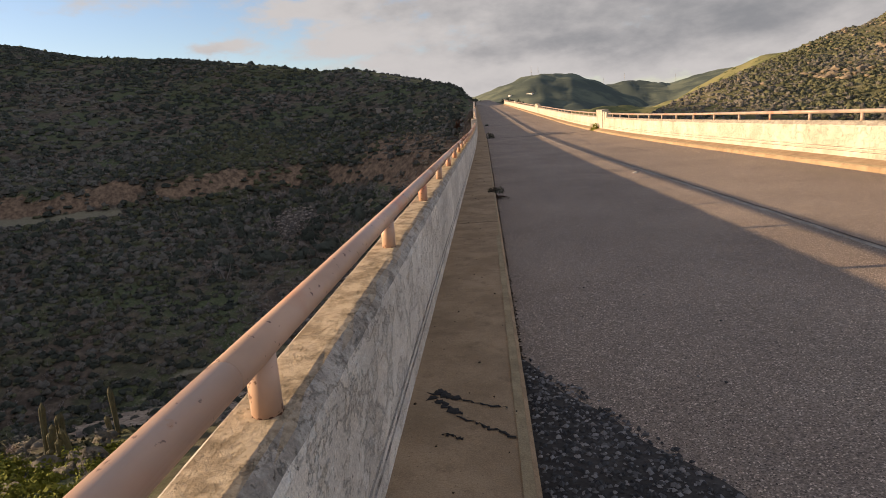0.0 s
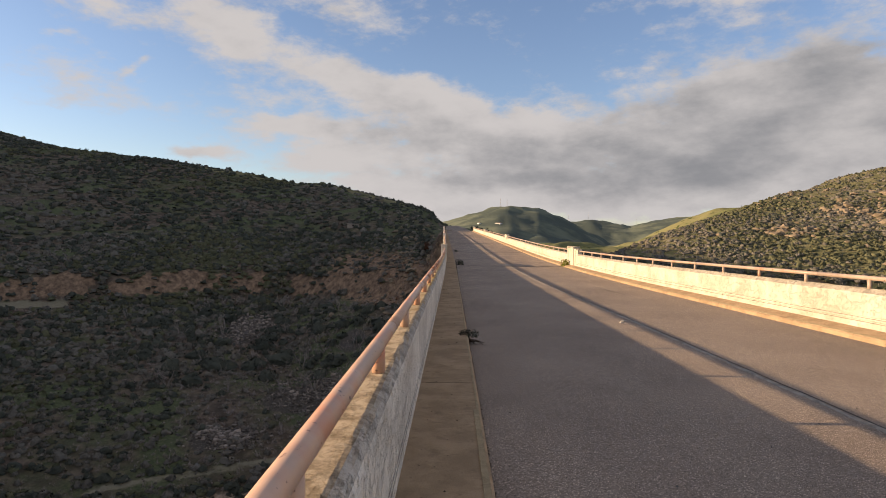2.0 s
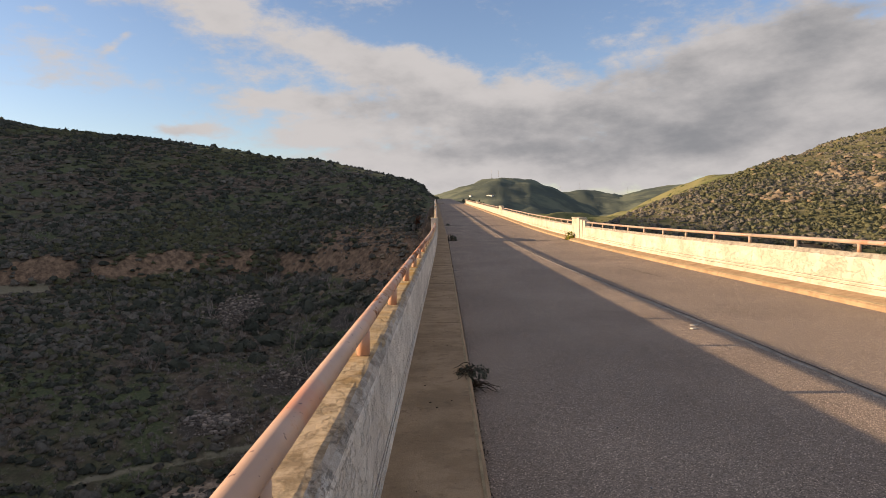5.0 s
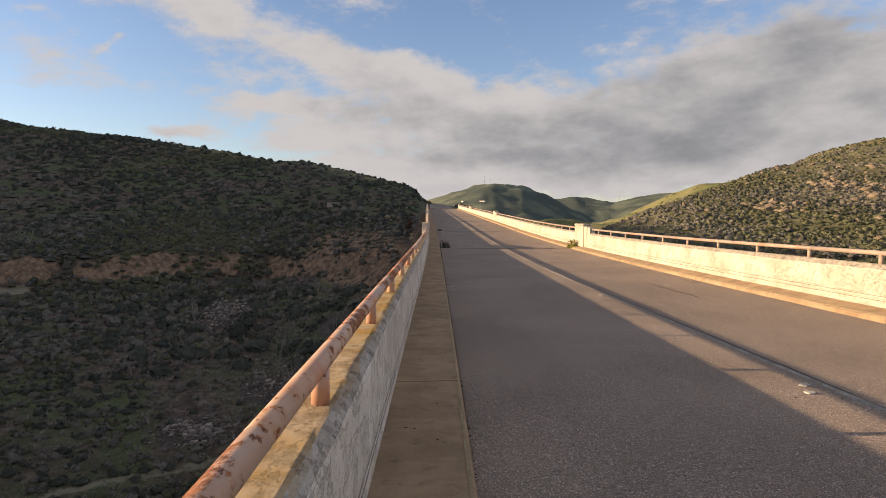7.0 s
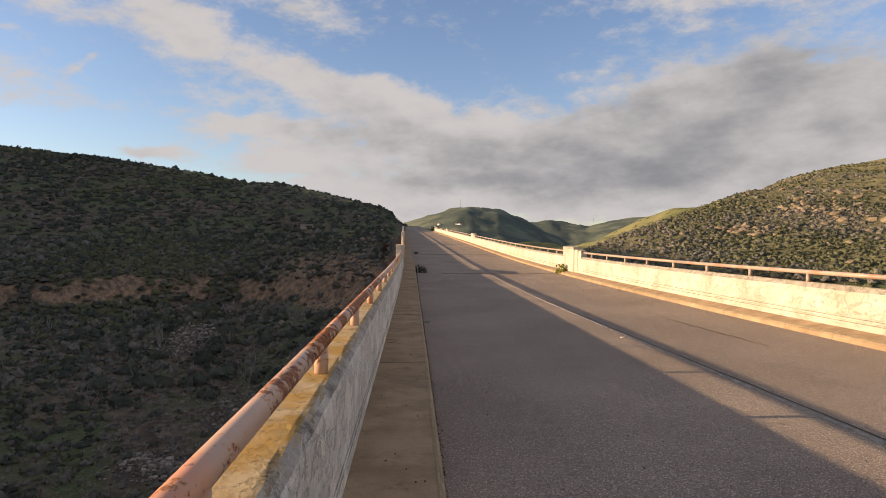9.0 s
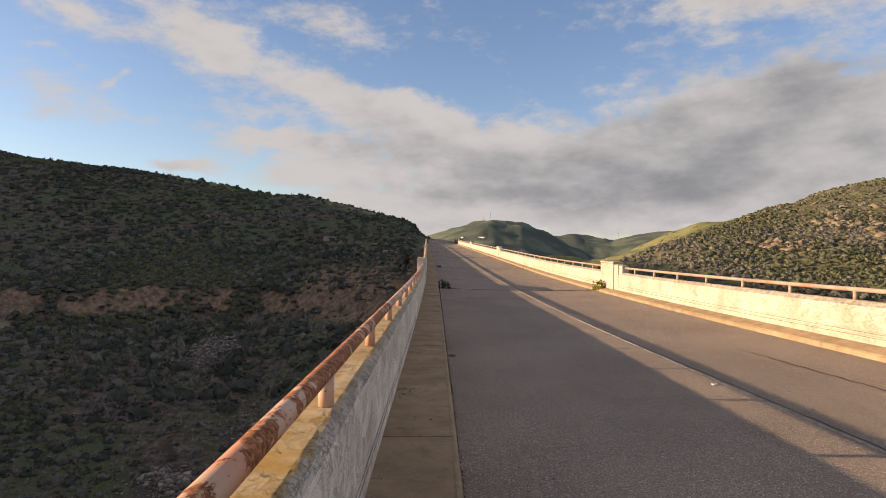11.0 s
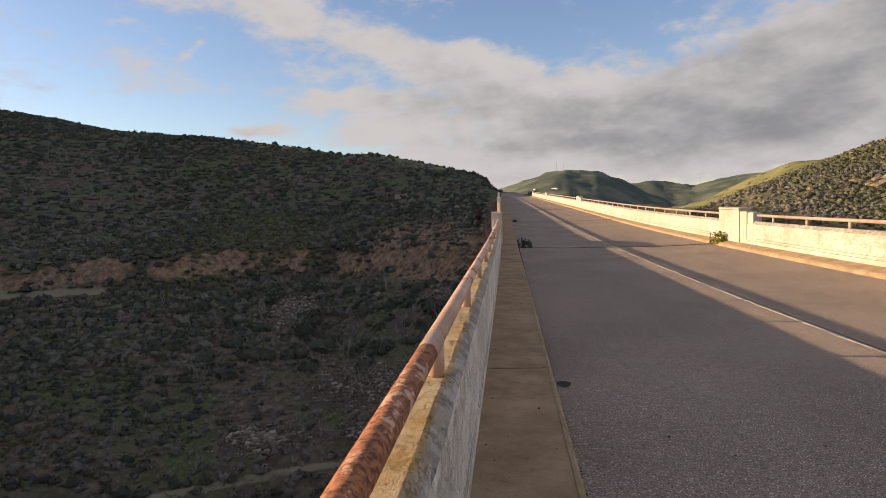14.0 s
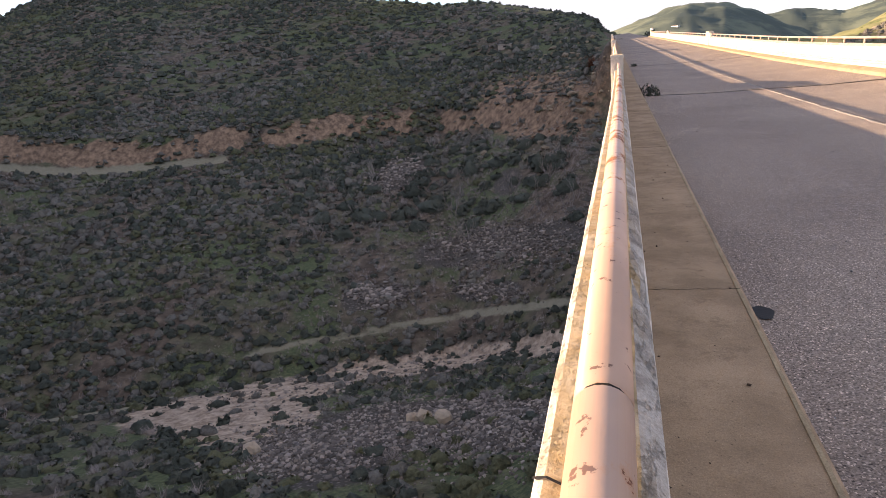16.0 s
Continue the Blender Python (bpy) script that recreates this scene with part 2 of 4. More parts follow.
def parapet(name, lo, hi, stain, lichen, patchy=0.24, streaks=0.07):
    """Flaking limewash over cement, with lichen on the level top."""
    k = Mat(name, 0.9, 0, 0.2)
    a = k.noise(9.0, 9, 0.74, (1, 0.55, 0.8))
    flake = k.step(a, 0.51, 0.55)
    col = k.mix(k.step(k.noise(1.2, 6, 0.6), 0.3, 0.7), lo, hi)
    col = k.mix(k.math("MULTIPLY", flake, patchy), col, stain)
    chip = k.step(k.noise(24.0, 7, 0.72, (1, 0.5, 0.9)), 0.56, 0.585)
    col = k.mix(k.math("MULTIPLY", chip, patchy * 1.2), col, tuple(min(0.85, c * 1.25) for c in hi))
    run = k.step(k.noise(7.0, 5, 0.6, (1, 1, 0.07)), 0.55, 0.75)
    col = k.mix(k.math("MULTIPLY", run, streaks), col, tuple(c * 0.55 for c in stain))
    spots = k.step(k.noise(48.0, 5, 0.72), 0.60, 0.66)
    col = k.mix(k.math("MULTIPLY", spots, 0.7), col, (0.07, 0.055, 0.04))
    top = k.math("MULTIPLY", k.step(k.normal_z(), 0.8, 0.95), k.step(k.xyz(2), 0.45, 0.55))
    lic = k.mix(k.step(k.noise(4.0, 6, 0.65), 0.36, 0.62), (0.46, 0.36, 0.22), lichen)
    lic = k.mix(k.step(k.noise(13.0, 7, 0.72), 0.56, 0.68), lic, (0.16, 0.12, 0.075))
    pale = k.mix(k.step(k.noise(9.0, 7, 0.7), 0.4, 0.62), (0.50, 0.40, 0.28), (0.26, 0.20, 0.13))
    where = k.math("MULTIPLY", k.step(k.xyz(1), 4.0, 12.0), k.math("MULTIPLY", k.math("SUBTRACT", 1.0, k.math("MULTIPLY", k.step(k.xyz(1), 17.5, 19.5), 0.6)), k.math("ADD", 0.25, k.step(k.noise(0.9, 4, 0.6), 0.35, 0.6))))
    lic = k.mix(k.math("MINIMUM", where, 0.9), pale, lic)
    slope = k.math("MULTIPLY", k.step(k.normal_z(), 0.35, 0.6), k.math("ADD", 0.42, k.math("MULTIPLY", k.step(k.noise(7.0, 7, 0.7), 0.42, 0.62), 0.40)))
    col = k.mix(slope, col, (0.20, 0.172, 0.142))
    sand = k.noise(110.0, 5, 0.72)
    col = k.scale(col, k.math("ADD", 0.42, k.math("MULTIPLY", sand, 1.16)))
    col = k.mix(top, col, lic)
    b = k.math("ADD", k.noise(48.0, 5, 0.62), k.math("MULTIPLY", sand, 0.6))
    return k.done(col, k.math("ADD", k.math("MULTIPLY", b, 0.8), k.math("MULTIPLY", flake, -0.8)), 0.85, 0.010)


def leaf(name, dark, light, rough=0.75):
    """Leaves: each its own shade, each plant its own tint."""
    k = Mat(name, rough, 0, 0.05)
    t = k.N.new("ShaderNodeAttribute")
    t.attribute_name = "tint"
    fine = k.noise(5.5, 5, 0.7)
    f = k.math("ADD", k.math("MULTIPLY", t.outputs["Fac"], 0.62), k.math("MULTIPLY", k.step(fine, 0.32, 0.68), 0.38))
    return k.done(k.mix(f, dark, light), fine, 0.9, 0.12)


def zoned_ground():
    k = Mat("hillside_soil", 0.95, 0, 0.1)

    def zone(name):
        t = k.N.new("ShaderNodeAttribute")
        t.attribute_name = name
        return t.outputs["Fac"]

    fine = k.noise(1.6, 7, 0.7)
    b = k.noise(0.5, 6, 0.65)
    soil = k.mix(k.step(b, 0.35, 0.7), (0.066, 0.050, 0.038), (0.175, 0.134, 0.100))
    grass = k.mix(k.step(k.noise(2.3, 5, 0.7), 0.35, 0.7), (0.055, 0.070, 0.036), (0.13, 0.14, 0.07))
    col = k.mix(k.step(k.noise(0.05, 5, 0.6), 0.42, 0.6), soil, grass)
    rock = k.mix(k.step(k.noise(0.8, 8, 0.72, (1, 1, 0.35)), 0.35, 0.68), (0.12, 0.080, 0.056), (0.33, 0.218, 0.142))
    sand = k.mix(k.step(k.noise(0.9, 8, 0.72), 0.35, 0.68), (0.22, 0.16, 0.115), (0.50, 0.385, 0.285))
    scree = k.mix(k.step(k.cells(2.6), 0.1, 0.5), (0.17, 0.145, 0.125), (0.07, 0.06, 0.05))
    trail = k.mix(fine, (0.15, 0.135, 0.09), (0.30, 0.265, 0.19))
    meadow = k.mix(k.step(k.noise(0.018, 6, 0.62), 0.4, 0.62), (0.125, 0.135, 0.055), (0.20, 0.185, 0.09))
    meadow = k.mix(k.step(k.noise(0.07, 6, 0.7), 0.56, 0.64), meadow, (0.05, 0.062, 0.022))
    # distance haze put into the colour: far ridges greyer and bluer
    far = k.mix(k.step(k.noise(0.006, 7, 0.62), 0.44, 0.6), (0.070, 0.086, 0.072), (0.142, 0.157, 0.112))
    jag = k.math("MULTIPLY", k.math("SUBTRACT", k.noise(0.7, 6, 0.7), 0.5), 0.9)
    dry = k.mix(k.step(k.noise(0.12, 7, 0.68), 0.38, 0.62), (0.105, 0.102, 0.046), (0.215, 0.185, 0.098))
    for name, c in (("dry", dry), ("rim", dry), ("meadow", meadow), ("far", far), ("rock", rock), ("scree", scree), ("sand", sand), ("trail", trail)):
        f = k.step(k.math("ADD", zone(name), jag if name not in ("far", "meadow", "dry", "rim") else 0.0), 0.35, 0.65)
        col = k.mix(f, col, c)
    return k.done(col, k.noise(1.1, 8, 0.72), 0.7, 0.45)


M_ASPHALT = asphalt()
M_WALL = parapet("weathered_parapet", (0.56, 0.50, 0.425), (0.80, 0.735, 0.64), (0.40, 0.345, 0.28), (0.40, 0.24, 0.06))
M_WHITE = parapet("whitewashed_parapet", (0.41, 0.36, 0.285), (0.56, 0.51, 0.42), (0.24, 0.19, 0.13), (0.55, 0.48, 0.36), 0.07, 0.20)
M_WALK = concrete("pavement_concrete", (0.262, 0.180, 0.110), (0.39, 0.272, 0.170), (0.150, 0.101, 0.063))
M_PAINT = concrete("worn_yellow_kerb_paint", (0.27, 0.205, 0.125), (0.37, 0.285, 0.175), (0.17, 0.125, 0.080), 3.0)
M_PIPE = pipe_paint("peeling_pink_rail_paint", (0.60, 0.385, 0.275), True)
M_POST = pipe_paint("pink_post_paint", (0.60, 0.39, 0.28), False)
# same rail paint toned darker for the sunlit side, with less rust
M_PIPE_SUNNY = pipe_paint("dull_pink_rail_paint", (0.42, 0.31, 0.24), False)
M_SOIL = zoned_ground()
M_SEAL = concrete("worn_joint_seal", (0.20, 0.175, 0.15), (0.36, 0.325, 0.28), (0.10, 0.085, 0.07), 4.0)
M_TAR = plain("black_tar", (0.022, 0.019, 0.017), 0.6, 40.0, 0.3)
M_GRAVEL = plain("dark_gravel", (0.05, 0.044, 0.04), 0.85, 60.0, 0.6)
M_DIRT = plain("brown_dirt", (0.055, 0.038, 0.026), 0.95, 50.0, 0.5)
M_STEEL = plain("rusted_steel", (0.11, 0.05, 0.03), 0.8, 40.0, 0.5)
M_BOULDER = plain("pale_boulder", (0.36, 0.28, 0.20), 0.92, 3.0, 0.35)
M_OUTCROP = plain("hill_outcrop", (0.22, 0.17, 0.12), 0.92, 1.2, 0.4)
M_CONC = concrete("grey_concrete", (0.26, 0.235, 0.205), (0.38, 0.35, 0.31), (0.17, 0.145, 0.12))
M_HUT = plain("pale_block_wall", (0.36, 0.30, 0.25), 0.9, 3.0, 0.2)
M_HOUSE = plain("white_render", (0.72, 0.70, 0.66), 0.85, 2.0, 0.1)
M_ROOF = plain("dull_roof", (0.20, 0.15, 0.125), 0.85, 2.0, 0.3)
M_DARK = plain("dark_opening", (0.03, 0.028, 0.026), 0.6, 5.0, 0.2)
M_CACTUS = plain("cactus_skin", (0.105, 0.095, 0.055), 0.85, 25.0, 0.4)
M_LEAF_DARK = leaf("dark_scrub_leaf", (0.034, 0.038, 0.030), (0.104, 0.110, 0.086))
M_LEAF_OLIVE = leaf("olive_scrub_leaf", (0.055, 0.058, 0.032), (0.165, 0.160, 0.092))
M_LEAF_GREY = leaf("grey_scrub_leaf", (0.070, 0.065, 0.054), (0.225, 0.202, 0.170))
M_TWIG = leaf("bare_grey_twig", (0.19, 0.160, 0.143), (0.44, 0.372, 0.335))
M_RED = leaf("red_brown_scrub", (0.07, 0.028, 0.018), (0.19, 0.085, 0.05))
M_FRESH = leaf("fresh_green_leaf", (0.07, 0.085, 0.014), (0.22, 0.225, 0.045))

# ---- the lie of the land and of the bridge ----
Y0, Y1 = -4.0, 170.0


def zp(y):
    """Rise of the deck: level, then a sag curve into a steady climb."""
    if y < 20:
        return 0.0
    return 0.000463 * (y - 20) ** 2 if y < 60 else 0.741 + 0.037 * (y - 60)


def xc(y):
    """Sideways drift of the deck."""
    if y < 25:
        return 0.0
    return -0.0002 * (y - 25) ** 2 if y < 60 else -0.245 - 0.014 * (y - 60)


def dip(x, y):
    """The carriageway sinks a little between the kerbs past the first spans, to carry the parapet's shadow farther."""
    t = min(1.0, max(0.0, (y - 12) / 18))
    return -0.07 * t * t * (3 - 2 * t) * max(0.0, min(1.0, x / 1.8, (6.98 - x) / 1.78))


def deck(x, y, z):
    return Vector((x + xc(y), y, z + zp(y) + dip(x, y)))


def ground_z(x, y):
    """Height of the land: a canyon under the bridge, hills round it, ridges behind."""
    x, y = np.asarray(x, float), np.asarray(y, float)
    dx, dy = x, y - 15.0
    r = np.hypot(dx, dy) + 1e-6
    az = np.degrees(np.arctan2(-dx, dy))
    # the canyon swings towards the sunny side beyond the bridge
    swing = 0.4 * np.minimum(x, 15) - 0.35 * np.maximum(0, x - 15) * np.clip(-az / 20, 0, 1)
    s = (y - 62.0 - swing) / 1.08
    base = np.interp(s, [-400, -62, -29, -8, 2, 10, 52, 57], [8, -0.9, -11, -17.6, -20.2, -17.5, -8.6, -4.2])
    # an unseen spur on the left, added to shade the canyon floor
    base = base + 34 * np.exp(-((x + 125) / 28) ** 2 - ((y - 48) / 42) ** 2)
    front = base + np.maximum(0, s - 57) * (0.30 - 0.10 * np.clip((-az - 5) / 15, 0, 1)) - np.clip(az - 43, 0, 9) * 1.2 * np.clip(r / 240, 0, 1.3) * (s > 57)
    el = np.interp(az, [-180, -90, -50, -39, -35, -32, -29, -26, -20, -14, -8, -3, 0.2, 1.5, 5, 12, 15, 24, 30, 35, 42, 46, 48, 49.5, 60, 70, 120, 180],
                   [2, 7, 7.2, 6.55, 6.0, 5.4, 4.4, 3.15, 1.1, -1.2, -0.4, 1.2, 2.3, 3.0, 4.15, 5.72, 5.66, 6.6, 7.15, 7.65, 8.15, 7.75, 6.9, 5.8, 6.0, 9, 9, 2])
    t = np.tan(np.radians(el))
    cap = 1.4 + t * r
    # past the crest the land falls away
    over = np.maximum(0.0, front - cap)
    k = 1.2
    z = -k * np.logaddexp(-front / k, -cap / k) - 0.25 * over
    z = np.maximum(z, np.minimum(base, -2 + 0 * z))

    # unseen shoulder added to the hill to keep evening sun off the canyon
    g = np.exp(-((x + 235) / 45) ** 2) * np.clip((y - 40) / 30, 0, 1) * np.clip((162 - y) / 25, 0, 1)
    z = np.maximum(z, -22 + 71 * g)

    def ridge(rc, foot, zfoot, azs, els, back):
        e = np.interp(az, azs, els)
        top = 1.4 + np.tan(np.radians(e)) * rc
        u = np.clip((r - foot) / (rc - foot), 0, 1)
        up = zfoot + (top - zfoot) * (u * u * (3 - 2 * u) * 0.5 + u * 0.5)
        return np.where(r < rc, up, top - (r - rc) * back) - np.where(r < foot, 400, 0)

    z = np.where(r > 110, np.maximum(z, -30 - 0 * r), z)
    z = np.maximum(z, ridge(640.0, 330.0, -30, [-70, -40, -30, -26, -24, -18.5, -14.6, -8, 46, 49, 54, 62, 90], [1, 2, 3.0, 3.5, 3.4, 1.5, -0.3, -4, -4, 6.5, 6.7, 6.3, 2], 0.2))
    z = np.maximum(z, ridge(1700.0, 700.0, -40, [-40, -20, -14.6, -13.7, -10.6, -8.1, -5.3, -2.8, 0, 3, 10, 30], [-3, -2, 0.0, 0.7, 2.2, 3.2, 3.55, 3.0, 2.2, 1, 0, -2], 0.2))
    z = np.maximum(z, ridge(3000.0, 1900.0, -60, [-60, -40, -30, -20.9, -18.5, -16.1, -12.9, -10.8, -5, 10], [1, 2, 2.9, 2.6, 2.3, 1.8, 2.35, 2.1, 0, -1], 0.15))
    return np.maximum(z, -60)


def rough_z(x, y):
    """Small lumps of the land, growing with distance."""
    x, y = np.asarray(x, float), np.asarray(y, float)
    d = np.hypot(x, y - 15)
    a = np.clip((d - 30) / 200, 0.05, 3.0)
    v = 0
    for f, w, p in ((0.045, 1.0, 0.3), (0.11, 0.5, 1.7), (0.023, 1.6, 2.9)):
        v = v + w * np.sin(f * x * 1.1 + p + 1.7 * np.sin(f * y * 0.7 + p)) * np.sin(f * y * 0.9 + 2 * p + 1.3 * np.sin(f * x * 0.8))
    calm = np.clip((np.abs(x - 3.5) - 8) / 25, 0, 1)
    return v * a * calm


def spread(x, y):
    """How much wider than its plan the canyon is laid out, by bearing from the middle of the walk."""
    az = np.degrees(np.arctan2(-x, y - 15.0))
    return np.interp(az, [-180, -110, -60, -14, -4, 4, 16, 53, 78, 180], [1, 1, 1.8, 1.8, 1.45, 1.45, 1.85, 1.85, 1, 1])


REACH = 350.0


def outward(x, y):
    """From the plan of the land to the world, with the stretch at that place."""
    x, y = np.asarray(x, float), np.asarray(y, float)
    r = np.hypot(x, y - 15.0) + 1e-6
    q = 1 + (spread(x, y) - 1) * np.minimum(r, REACH) / r
    return x * q, 15.0 + (y - 15.0) * q, q


def inward(x, y):
    """From the world to the plan of the land."""
    x, y = np.asarray(x, float), np.asarray(y, float)
    r = np.hypot(x, y - 15.0) + 1e-6
    k = spread(x, y)
    m = np.where(r < k * REACH, r / k, r - (k - 1) * REACH)
    return x * m / r, 15.0 + (y - 15.0) * m / r, r / m


def land(x, y):
    """Height of the land in the world, with the road bed that runs on at both ends of the bridge."""
    x, y = np.asarray(x, float), np.asarray(y, float)
    px, py, q = inward(x, y)
    z = 1.4 + q * (ground_z(px, py) + rough_z(px, py) - 1.4)
    # an unseen ridge far to the left, added to shade the hill
    g = np.exp(-((x + 650) / 130) ** 2) * np.clip((y - 158) / 14, 0, 1) * np.clip((450 - y) / 40, 0, 1)
    z = np.maximum(z, -60 + 232 * g)
    zr = np.where(y < 60, 0.0, 0.741 + 0.037 * (y - 60)) - 0.6
    bed = np.clip((10 - np.abs(x - 4.0 + 0.014 * np.maximum(0, y - 40))) / 4, 0, 1)
    end = np.clip((y - (Y1 - 4)) / 6, 0, 1) * np.clip((330 - y) / 60, 0, 1)
    start = np.clip((Y0 - y) / 6, 0, 1)
    z = z + (np.minimum(zr, 8.5) - z) * bed * np.maximum(end, start)
    under = (y >= Y0 - 8) & (y <= Y1 + 3) & (np.abs(x - 3.4) < 9)
    return np.where(under, np.minimum(z, zr - 0.8), z)


def grid_mesh(name, X, Y, Z, wrap=False):
    n, m = X.shape
    co = np.stack([X, Y, Z], -1).reshape(-1, 3).astype(np.float32)
    i = np.arange(n * m).reshape(n, m)
    j = np.roll(i, -1, 0) if wrap else i
    a, b = (i, j) if wrap else (i[:-1], i[1:])
    q = np.stack([a[:, :-1], b[:, :-1], b[:, 1:], a[:, 1:]], -1).reshape(-1, 4)
    return quads_mesh(name, co, q)


def quads_mesh(name, co, q, smooth=True):
    me = bpy.data.meshes.new(name)
    k = q.shape[1]
    me.vertices.add(len(co))
    me.vertices.foreach_set("co", np.ascontiguousarray(co, np.float32).ravel())
    me.loops.add(q.size)
    me.loops.foreach_set("vertex_index", np.ascontiguousarray(q, np.int32).ravel())
    me.polygons.add(len(q))
    me.polygons.foreach_set("loop_start", np.arange(0, q.size, k, dtype=np.int32))
    me.polygons.foreach_set("loop_total", np.full(len(q), k, np.int32))
    me.polygons.foreach_set("use_smooth", np.full(len(q), smooth))
    me.update(calc_edges=True)
    return me


def segment(x, y, ax, ay, bx, by):
    """Distance from a line between two places."""
    dx, dy = bx - ax, by - ay
    t = np.clip(((x - ax) * dx + (y - ay) * dy) / (dx * dx + dy * dy), 0, 1)
    return np.hypot(x - ax - t * dx, y - ay - t * dy)


def soft(d, half, edge):
    return np.clip((half - d) / edge + 0.5, 0, 1)


def crest(x, y):
    """How far a place lies towards or past the crest of the shaded hill."""
    r = np.hypot(x, y - 15) + 1e-6
    az = np.degrees(np.arctan2(-x, y - 15))
    s = (y - 62.0 - 0.4 * x) / 1.08
    el = np.interp(az, [0.2, 1.5, 5, 12, 15, 24, 30], [2.3, 3.0, 4.15, 5.72, 5.66, 6.6, 7.15])
    return -4.2 + np.maximum(0, s - 57) * 0.30 - 1.4 - np.tan(np.radians(el)) * r


def zones(x, y):
    x, y = np.asarray(x, float), np.asarray(y, float)
    s = (y - 62.0 - 0.4 * x) / 1.08
    r = np.hypot(x, y - 15)
    az = np.degrees(np.arctan2(-x, y - 15))
    wav = 1.6 * np.sin(x * 0.11) + 0.8 * np.sin(x * 0.31 + 1) + 0.5 * np.sin(x * 0.83)
    z = {}
    q = crest(x, y)
    # dry grass along the crest, its pale colour also carrying the sunlit rim
    z["rim"] = np.clip((q + 2.5) / 2, 0, 1) * np.clip((az - 3) / 3, 0, 1) * np.clip((26 - az) / 5, 0, 1) * (r < 330)
    rag = 0.9 * np.sin(x * 0.43 + 2) + 0.6 * np.sin(x * 1.13) + 0.5 * np.sin(x * 2.3 + 1)
    cliff = soft(np.abs(s - 54.8 - 0.35 * wav - 0.3 * rag), 1.8 + 0.4 * rag, 1.5) * soft(np.abs(az - 30), 34, 6)
    gaps = np.clip(1.1 + 0.7 * np.sin(x * 0.27 + 0.6) + 0.6 * np.sin(x * 0.71), 0, 1)
    face = soft(np.hypot((x + 13) / 11, (y - 119) / 13), 1.0, 0.7) * 0.7
    z["rock"] = np.maximum(cliff * np.where(x > -55, gaps, 1), face)
    sand = np.maximum.reduce([soft(segment(x, y, -25, 51.3, -6, 61.0), 3.2 + 0.5 * wav, 2.0), soft(segment(x, y, -28.5, 46.5, -20.5, 43.5), 3.9 + 0.3 * wav, 2.0),
                              soft(segment(x, y, -20, 49.5, -24, 47), 1.6, 1.0)])
    z["sand"] = sand
    trail = np.maximum.reduce([soft(segment(x, y, -29.1, 56.0, -13, 63.8), 0.36, 0.7), soft(segment(x, y, -13, 63.8, 2, 70.5), 0.5, 0.8),
                               soft(segment(x, y, -46, 41, -33, 47.6), 0.5, 0.7), soft(segment(x, y, -33, 47.6, -29.1, 56.0), 0.16, 0.7),
                               soft(np.abs(s - 51.6), 1.0, 0.8) * (x < -56)])
    z["trail"] = trail
    z["scree"] = np.maximum.reduce([soft(segment(x, y, -17, 73, -7, 79.5), 3.4 + 0.4 * wav, 2.5), soft(np.hypot((x + 29) / 3.6, (y - 93) / 6), 1, 0.6),
                                    soft(segment(x, y, -23, 63.5, -20, 65.5), 1.4, 1.2), soft(segment(x, y, -13.5, 66.4, -10, 68), 1.1, 1.2),
                                    soft(segment(x, y, -12.5, 42.5, -2, 43.5), 4.6, 2.5), soft(segment(x, y, -16.5, 40.5, -12, 36.5), 2.4, 2.0),
                                    soft(np.hypot((x + 14) / 1.8, (y - 92) / 5), 1, 0.6) * 0.8])
    z["meadow"] = np.clip((r - 400) / 60, 0, 1) * (az < -8) * (az > -29) * np.clip((900 - r) / 100, 0, 1)
    z["dry"] = np.clip((-az - 12) / 3, 0, 1) * (r > 120) * (r < 900)
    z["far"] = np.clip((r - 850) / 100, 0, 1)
    return z


def build_land():
    az = np.radians(np.concatenate([np.arange(-48, 64, 0.3), np.arange(64, 312, 2.0)]))
    r = np.concatenate([np.linspace(0.5, 60, 90), np.geomspace(60.5, 700, 220), np.geomspace(715, 4600, 60)])
    A, R = np.meshgrid(az, r, indexing="ij")
    px, py = -R * np.sin(A), 15 + R * np.cos(A)
    X, Y, _ = outward(px, py)
    me = grid_mesh("ground", X, Y, land(X, Y), wrap=True)
    me.flip_normals()
    me.materials.append(M_SOIL)
    for name, v in zones(px, py).items():
        me.attributes.new(name, "FLOAT", "POINT").data.foreach_set("value", v.ravel().astype(np.float32))
    return tagged(new("ground", me), "scrub-covered canyon slopes and hills of dry soil", "ground", kind="structure")


land_ob = build_land()


def part(name, bm, material, parent=None, label="", smooth=False):
    me = bpy.data.meshes.new(name)
    bmesh.ops.recalc_face_normals(bm, faces=bm.faces)
    bm.to_mesh(me)
    bm.free()
    me.materials.append(material)
    if smooth:
        for p in me.polygons:
            p.use_smooth = True
    ob = new(name, me)
    ob.parent = parent
    if label:
        ob["label"] = label
    return ob


def sweep(profile, ys, closed=True, bm=None):
    """A cross-section of (x, z) drawn along the deck through the stations ys."""
    bm = bm or bmesh.new()
    rings = [[bm.verts.new(deck(x, y, z)) for x, z in profile] for y in ys]
    n = len(profile)
    for a, b in zip(rings, rings[1:]):
        for i in range(n if closed else n - 1):
            bm.faces.new((a[i], a[(i + 1) % n], b[(i + 1) % n], b[i]))
    if closed:
        bm.faces.new(rings[0])
        bm.faces.new(list(reversed(rings[-1])))
    return bm


def stations(a, b, step=2.0):
    n = max(1, math.ceil((b - a) / step))
    return [a + (b - a) * i / n for i in range(n + 1)]


# ---- the bridge ----
ROAD_Z = -0.15
PILLARS = [40.0, 82.0, 125.0, 168.0]
